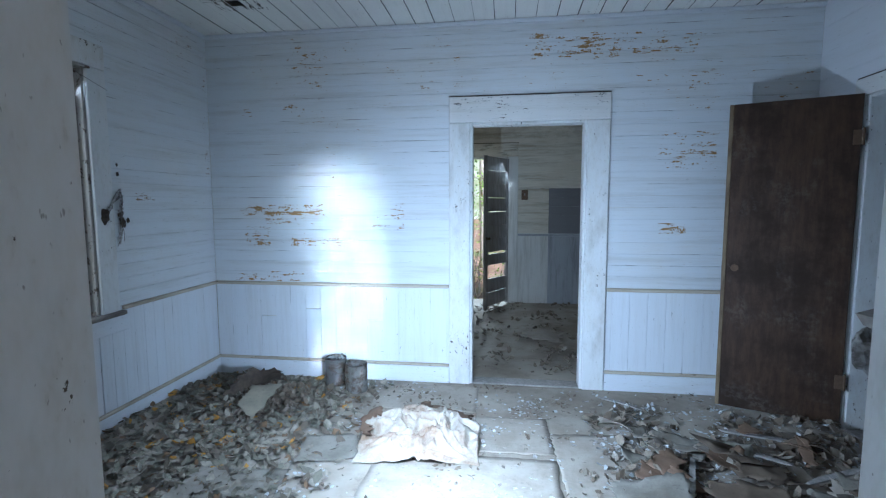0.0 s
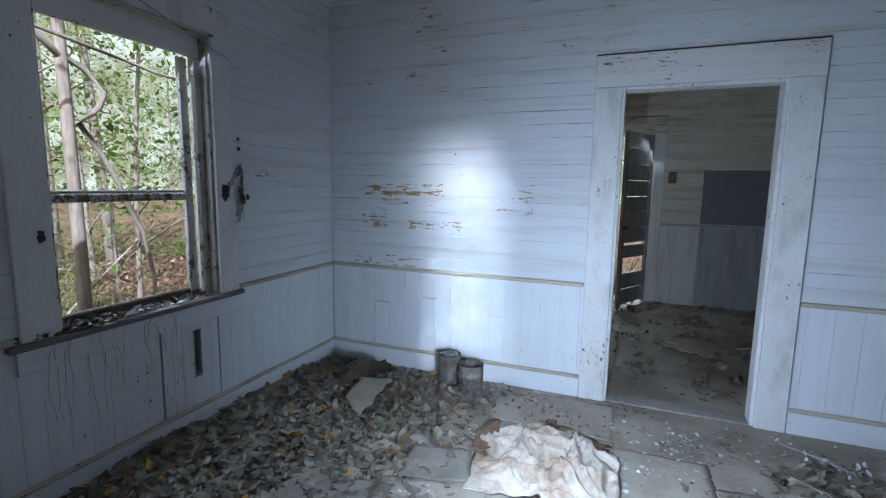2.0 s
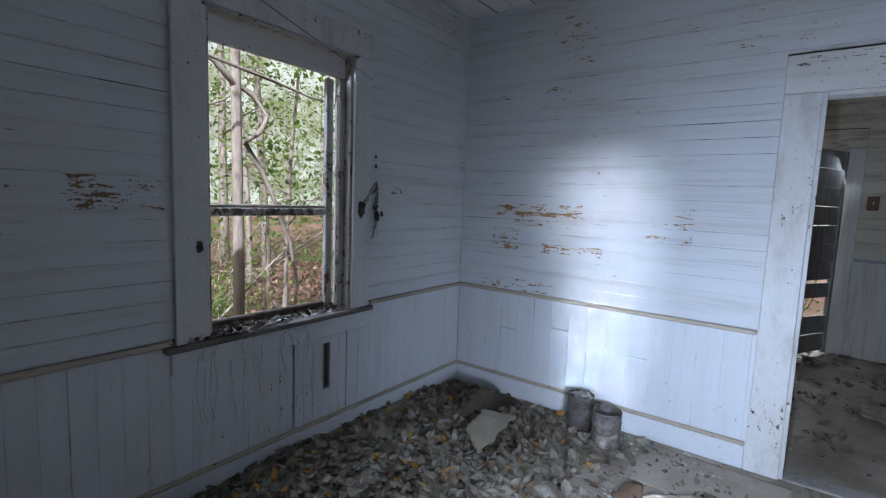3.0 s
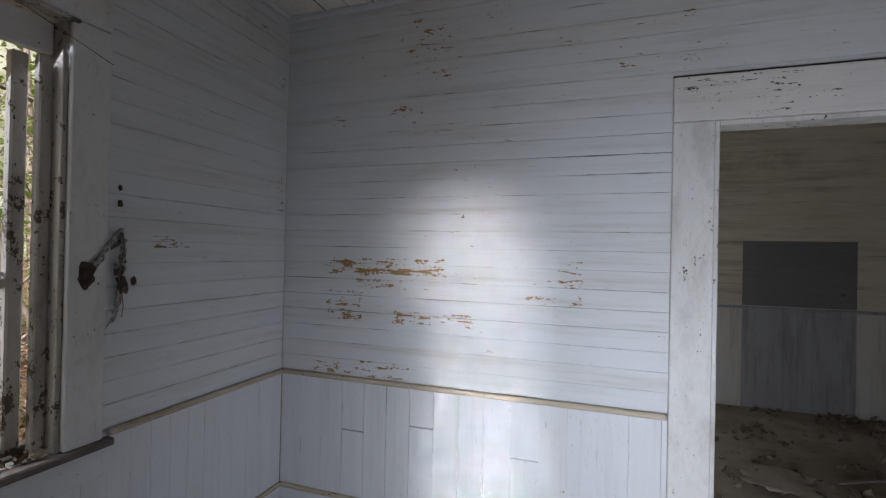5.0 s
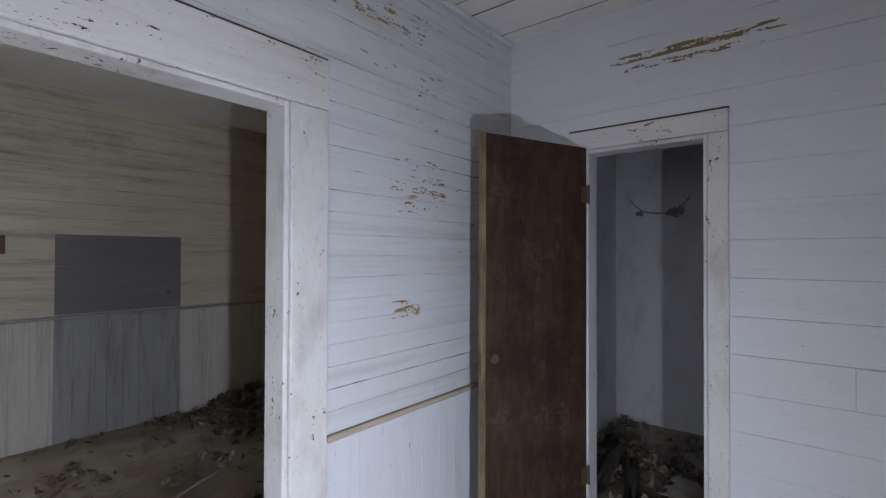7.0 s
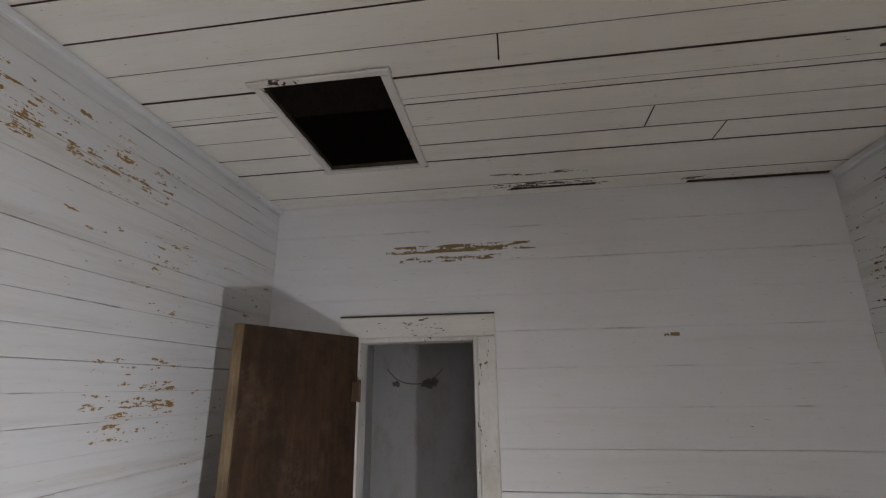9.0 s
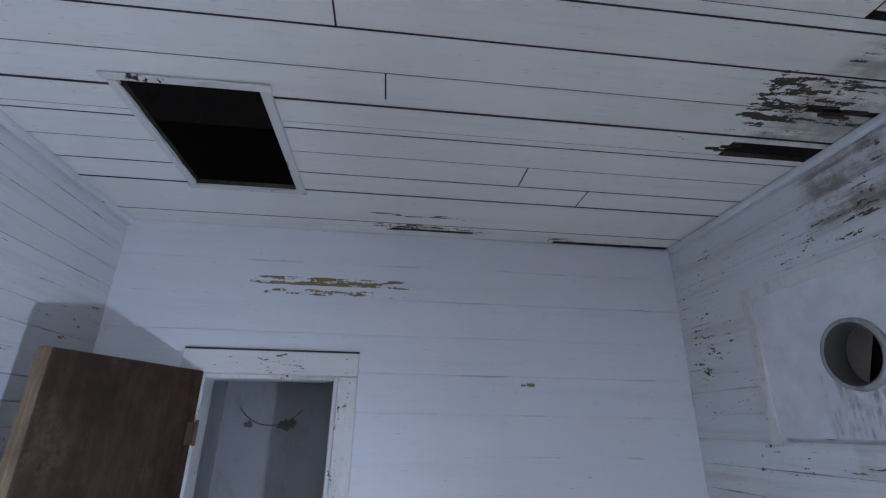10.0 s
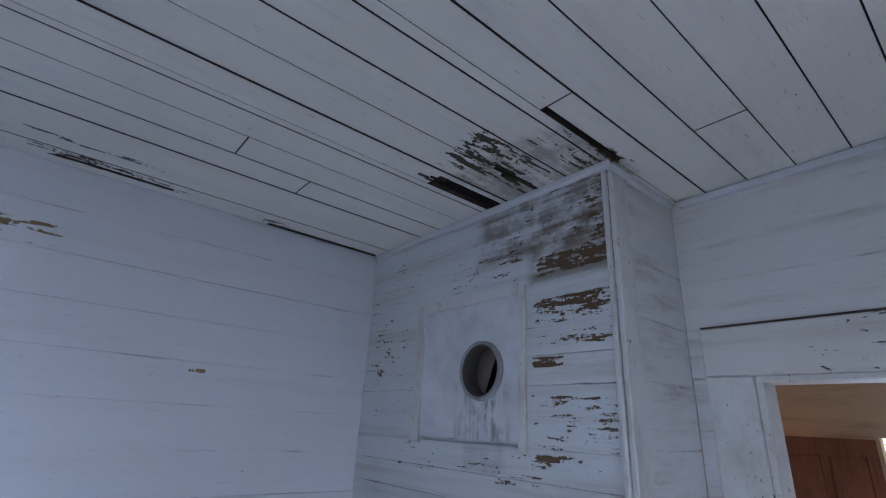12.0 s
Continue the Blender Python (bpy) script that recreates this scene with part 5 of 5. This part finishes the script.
# ---- outdoors ----
GROUND = -0.55
ground = bmesh.new()
bmesh.ops.create_grid(ground, x_segments=60, y_segments=60, size=1.0)
for v in ground.verts:
    x, y = (math.copysign(abs(v.co.x) ** 2.2, v.co.x) * 120, math.copysign(abs(v.co.y) ** 2.2, v.co.y) * 120)
    v.co = Vector((x, y, GROUND - 0.02 + 0.12 * noise.noise(Vector((x * 0.2, y * 0.2, 0))) + (0.03 * max(0, -x - 8) if x > -40 else 0.96) * 0.6))
structure("ground", ground, ground_mat, "forest floor of brown leaves and undergrowth")
foundation = boxed((-2.55, -3.45, GROUND - 0.3), (4.35, 7.1, -0.162))
structure("foundation", foundation, grey_wood)


# glowing arc behind the trees, its emission takes the place of daylight
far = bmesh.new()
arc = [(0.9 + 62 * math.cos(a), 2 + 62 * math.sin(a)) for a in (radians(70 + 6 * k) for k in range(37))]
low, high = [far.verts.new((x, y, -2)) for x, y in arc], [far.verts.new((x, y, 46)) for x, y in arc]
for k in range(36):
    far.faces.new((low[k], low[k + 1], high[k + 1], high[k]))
structure("backdrop", far, backdrop_mat, "glowing backdrop of pale hazy wood far behind the trees")


def ground_at(x, y):
    return GROUND - 0.02 + 0.12 * noise.noise(Vector((x * 0.2, y * 0.2, 0))) + (0.03 * max(0, -x - 8) if x > -40 else 0.96) * 0.6


def limb(rng, start, way, length, r, bend=0.25, steps=7):
    pts, p = [Vector(start)], Vector(start)
    way = Vector(way).normalized()
    for _ in range(steps):
        way = (way + Vector((rng.gauss(0, bend), rng.gauss(0, bend), rng.gauss(0.02, bend * 0.6)))).normalized()
        p = p + way * length / steps
        pts.append(p.copy())
    return pts, [r * (1 - 0.82 * k / steps) for k in range(steps + 1)]


def leaf_cloud(rng, spots, per, spread, size):
    verts, faces = [], []
    for s in spots:
        for _ in range(per):
            c = Vector(s) + Vector((rng.gauss(0, spread), rng.gauss(0, spread), rng.gauss(0, spread * 0.6)))
            m = Euler((rng.uniform(-1.0, 1.0), rng.uniform(-1.0, 1.0), rng.uniform(0, 6.28))).to_matrix()
            l = rng.uniform(*size)
            b = len(verts)
            verts += [tuple(c + m @ Vector(q)) for q in ((-l / 2, 0, 0), (0, l * 0.27, l * 0.06), (l / 2, 0, 0), (0, -l * 0.27, l * 0.06))]
            faces.append((b, b + 1, b + 2, b + 3))
    me = bpy.data.meshes.new("leaves")
    me.from_pydata(verts, [], faces)
    me.materials.append(green_leaf)
    return me


def tree(seed, r, h, limbs, leaves, word, low=0.25, spread=0.45):
    """A slender forest tree: wavering trunk, limbs, and a loose crown."""
    rng = random.Random(seed)
    t = tagged(new("forest_tree"), label=word, category="tree", group="trees in the wood")
    pts, radii = limb(rng, (0, 0, -0.25), (rng.gauss(0, 0.02), rng.gauss(0, 0.02), 1), h, r, 0.014, 12)
    radii = [r * (1.25 if k == 0 else 1 - 0.6 * k / 12) for k in range(13)]
    bm = tube(pts, radii, 10)
    part("trunk", bm, bark_mat, t)
    spots = []
    for _ in range(limbs):
        k = rng.randint(int(12 * low), 11)
        a = rng.uniform(0, 6.28)
        lp, lr = limb(rng, pts[k], (math.cos(a), math.sin(a), rng.uniform(0.1, 0.7)), rng.uniform(0.9, 2.4), radii[k] * 0.4, 0.3)
        part("limb", tube(lp, lr, 6), bark_mat, t)
        spots += [lp[4], lp[5], lp[6], lp[7]]
    crown = new("crown", leaf_cloud(rng, spots, max(1, leaves // max(1, len(spots))), spread, (0.05, 0.13)))
    crown.parent = t
    return t


def shrub(seed, stems, leaves, word, tall=1.3, dead=False):
    rng = random.Random(seed)
    s = tagged(new("undergrowth_shrub"), label=word, category="shrub", group="undergrowth")
    spots = []
    for _ in range(stems):
        a = rng.uniform(0, 6.28)
        lp, lr = limb(rng, (rng.gauss(0, 0.2), rng.gauss(0, 0.2), -0.1), (math.cos(a) * 0.7, math.sin(a) * 0.7, 1), tall * rng.uniform(0.6, 1.3), rng.uniform(0.008, 0.022), 0.32, 9)
        part("stem", tube(lp, lr, 5), twig_mat, s)
        spots += lp[3:]
    if leaves:
        crown = new("foliage", leaf_cloud(rng, spots, max(1, leaves // len(spots)), 0.16, (0.04, 0.10)))
        crown.parent = s
    return s


place_rng = random.Random(77)
kinds = [tree(1, 0.11, 9.0, 12, 1900, "slender grey-brown tree with a loose green crown"), tree(2, 0.07, 7.0, 11, 1900, "thin forest tree with light green leaves", 0.15), tree(3, 0.115, 11.0, 10, 1700, "thick straight tree trunk in the wood", 0.35),
         tree(4, 0.04, 5.5, 12, 1900, "young sapling with light green leaves", 0.1, 0.5)]
slim_tree = tree(9, 0.062, 9.0, 8, 900, "slim pale-barked tree trunk close to the window", 0.5)
bushes = [shrub(5, 9, 1300, "low green bush over dead leaves", 1.4), shrub(6, 12, 350, "tangle of pale dead twigs with few leaves", 1.9), shrub(7, 8, 1500, "low green bush over dead leaves", 1.1), shrub(8, 10, 0, "tangle of bare pale twigs", 1.5)]


def plant(ob, x, y, s=1.0, first=set()):
    m = pose(x, y, ground_at(x, y), 0, 0, place_rng.uniform(0, 360))
    if ob.name not in first:
        first.add(ob.name)
        ob.matrix_world = m
        return ob
    new_one = copy_thing(ob, m)
    new_one.scale = (s, s, s)
    return new_one


# the trees nearest the window, then the wood behind them
for k, x, y in ((3, -6.2, 4.7), (0, -9.5, 4.7), (2, -11.0, 7.5), (1, -9.4, 6.1)):
    plant(kinds[k], x, y)
plant(slim_tree, -4.66, 3.1)
plant(slim_tree, -4.5, 2.2)
for _ in range(28):
    d = place_rng.uniform(9, 40)
    a = place_rng.uniform(0.10, 0.95)
    plant(kinds[place_rng.randint(0, 3)], -2.4 - d * math.cos(a), 1.8 + d * math.sin(a), place_rng.uniform(0.8, 1.25))
for _ in range(18):
    d = 4.4 + 15 * place_rng.random() ** 1.3
    a = place_rng.uniform(0.12, 0.95)
    plant(bushes[place_rng.randint(0, 3)], -2.6 - d * math.cos(a), 1.7 + d * math.sin(a), place_rng.uniform(0.6, 1.15))
# beyond the back door and the front door
for k, x, y in ((1, -2.2, 13), (0, -0.6, 15), (3, -1.2, 11.5), (2, -3.4, 17), (3, -2.6, 10.8), (1, 0.9, -11.5), (0, 0.2, -13.5), (3, 1.1, -9.5), (2, -0.8, -15), (3, 0.4, -10.4)):
    plant(kinds[k], x, y)
for k, x, y in ((0, -1.4, 9.6), (1, -0.5, 10.2), (2, -2.0, 10.6), (3, -1.0, 8.8), (0, 0.6, -8.4), (2, 1.2, -9.0), (1, -0.2, -8.8)):
    plant(bushes[k], x, y)



def wood_floor(r):
    d, a = 1.0 + 11 * r.random(), r.uniform(0.05, 1.0)
    x, y = -2.7 - d * math.cos(a), 1.6 + d * math.sin(a)
    return x, y, ground_at(x, y) + 0.9


scatter("forest_leaf_litter", 6000, lambda r: (lambda q: (q[0], q[1], 0.0))(wood_floor(r)), (0.06, 0.14), forest_litter, "brown fallen leaves on the forest floor", 32, height=GROUND + 0.06)


def dead_branch(seed, pts, r, word):
    rng = random.Random(seed)
    b = tagged(new("fallen_branch"), label=word, category="branch", group="branches outside the window")
    smooth = []
    for p, q in zip(pts, pts[1:]):
        for t in (0, 0.33, 0.66):
            v = Vector(p).lerp(Vector(q), t)
            smooth.append(v + Vector((rng.gauss(0, 0.02), rng.gauss(0, 0.02), rng.gauss(0, 0.02))))
    smooth.append(Vector(pts[-1]))
    n = len(smooth)
    part("stem", tube(smooth, [r * (1 - 0.5 * k / n) for k in range(n)], 7), bark_mat, b)
    return b


# a crooked limb that crosses the window, and pale leaning poles below
dead_branch(1, [(-4.6, 2.2, 2.95), (-4.7, 2.9, 2.7), (-4.75, 3.5, 2.25), (-4.8, 3.3, 1.95), (-4.8, 3.7, 1.2), (-4.85, 3.95, 0.4), (-4.9, 3.9, -0.5)], 0.035, "crooked dark climbing vine outside the window")
dead_branch(2, [(-4.2, 1.6, 2.75), (-4.3, 2.8, 2.6), (-4.4, 4.2, 2.45)], 0.022, "thin level branch outside the window")
dead_branch(3, [(-6.0, 3.2, -0.5), (-5.9, 3.9, 0.2), (-5.8, 4.7, 0.9)], 0.02, "pale leaning dead branch in the undergrowth")
dead_branch(4, [(-5.4, 3.9, -0.5), (-5.6, 3.3, 0.0), (-5.8, 2.7, 0.55)], 0.018, "pale leaning dead branch in the undergrowth")
dead_branch(5, [(-6.2, 4.4, -0.5), (-6.2, 4.42, 0.5), (-6.25, 4.45, 1.3)], 0.03, "pale upright dead stem in the undergrowth")

# ---- boards of the walls ----
for wall, face, u0, u1, z0, z1, pitch, cuts, mat in (
        (wall_north, north, WEST, EAST, 0.812, CEIL, 0.0886, [widened(NORTH_DOOR, 0.07)], paint_north),
        (wall_west, west, SOUTH, NORTH, 0.812, CEIL, 0.0886, [(WINDOW[0] - 0.07, WINDOW[1] + 0.07, WINDOW[2] - 0.1, WINDOW[3] + 0.06)], paint_west),
        (wall_east, east, CHIM_Y, NORTH, 0.0, CEIL, 0.178, [widened(EAST_DOOR, 0.05)], paint_east),
        (wall_chimney, chimney, CHIM_X, EAST, 0.0, CEIL, 0.104, [(1.205, 1.76, 1.90, 2.41)], paint_chimney),
        (wall_chimney, flank, SOUTH, CHIM_Y - 0.09, 0.0, CEIL, 0.21, [], paint_south),
        (wall_south, south, WEST, CHIM_X, 0.0, CEIL, 0.178, [widened(SOUTH_DOOR, 0.07)], paint_south),
        (wall_back, back, -2.48, 2.9, 1.03, CEIL, 0.13, [widened(BACK_DOOR, 0.07), (0.72, 1.67, 0.5, 1.70)], paint_back),
        (wall_back, back, 0.72, 1.67, 1.03, 1.68, 0.13, [], paint_bare)):
    level_boards(wall, face, u0, u1, z0, z1, pitch, cuts, mat, gap=0.0008)
for wall, face, u0, u1, z0, z1, pitch, cuts, mat in (
        (wall_north, north, WEST, NORTH_DOOR[0] - 0.08, 0.0, 0.80, 0.134, [(-1.97, -1.84, 0.512, 0.516), (-1.56, -1.42, 0.584, 0.588), (-0.99, -0.87, 0.505, 0.508)], paint_wainscot),
        (wall_north, north, NORTH_DOOR[1] + 0.08, EAST, 0.0, 0.80, 0.134, [], paint_wainscot),
        (wall_west, west, SOUTH, 2.108, 0.0, 0.80, 0.092, [], paint_wainscot),
        (wall_west, west, 2.120, 2.492, 0.0, 0.80, 0.0625, [(2.335, 2.40, 0.325, 0.605), (WINDOW[0], WINDOW[1], WINDOW[2] - 0.05, 0.9)], paint_wainscot),
        (wall_west, west, 2.50, NORTH, 0.0, 0.80, 0.092, [(2.335, 2.40, 0.325, 0.605), (WINDOW[0], WINDOW[1], WINDOW[2] - 0.05, 0.9)], paint_wainscot),
        (wall_back, back, -2.48, BACK_DOOR[0] - 0.07, 0.0, 0.99, 0.12, [], paint_back_low),
        (wall_back, back, BACK_DOOR[1] + 0.07, 0.72, 0.0, 0.99, 0.12, [], paint_back_low),
        (wall_back, back, 0.72, 1.67, 0.0, 0.99, 0.12, [], paint_bare_low),
        (wall_back, back, 1.67, 2.9, 0.0, 0.99, 0.12, [], paint_back_low)):
    upright_boards(wall, face, u0, u1, z0, z1, pitch, cuts, mat, gap=0.0007)
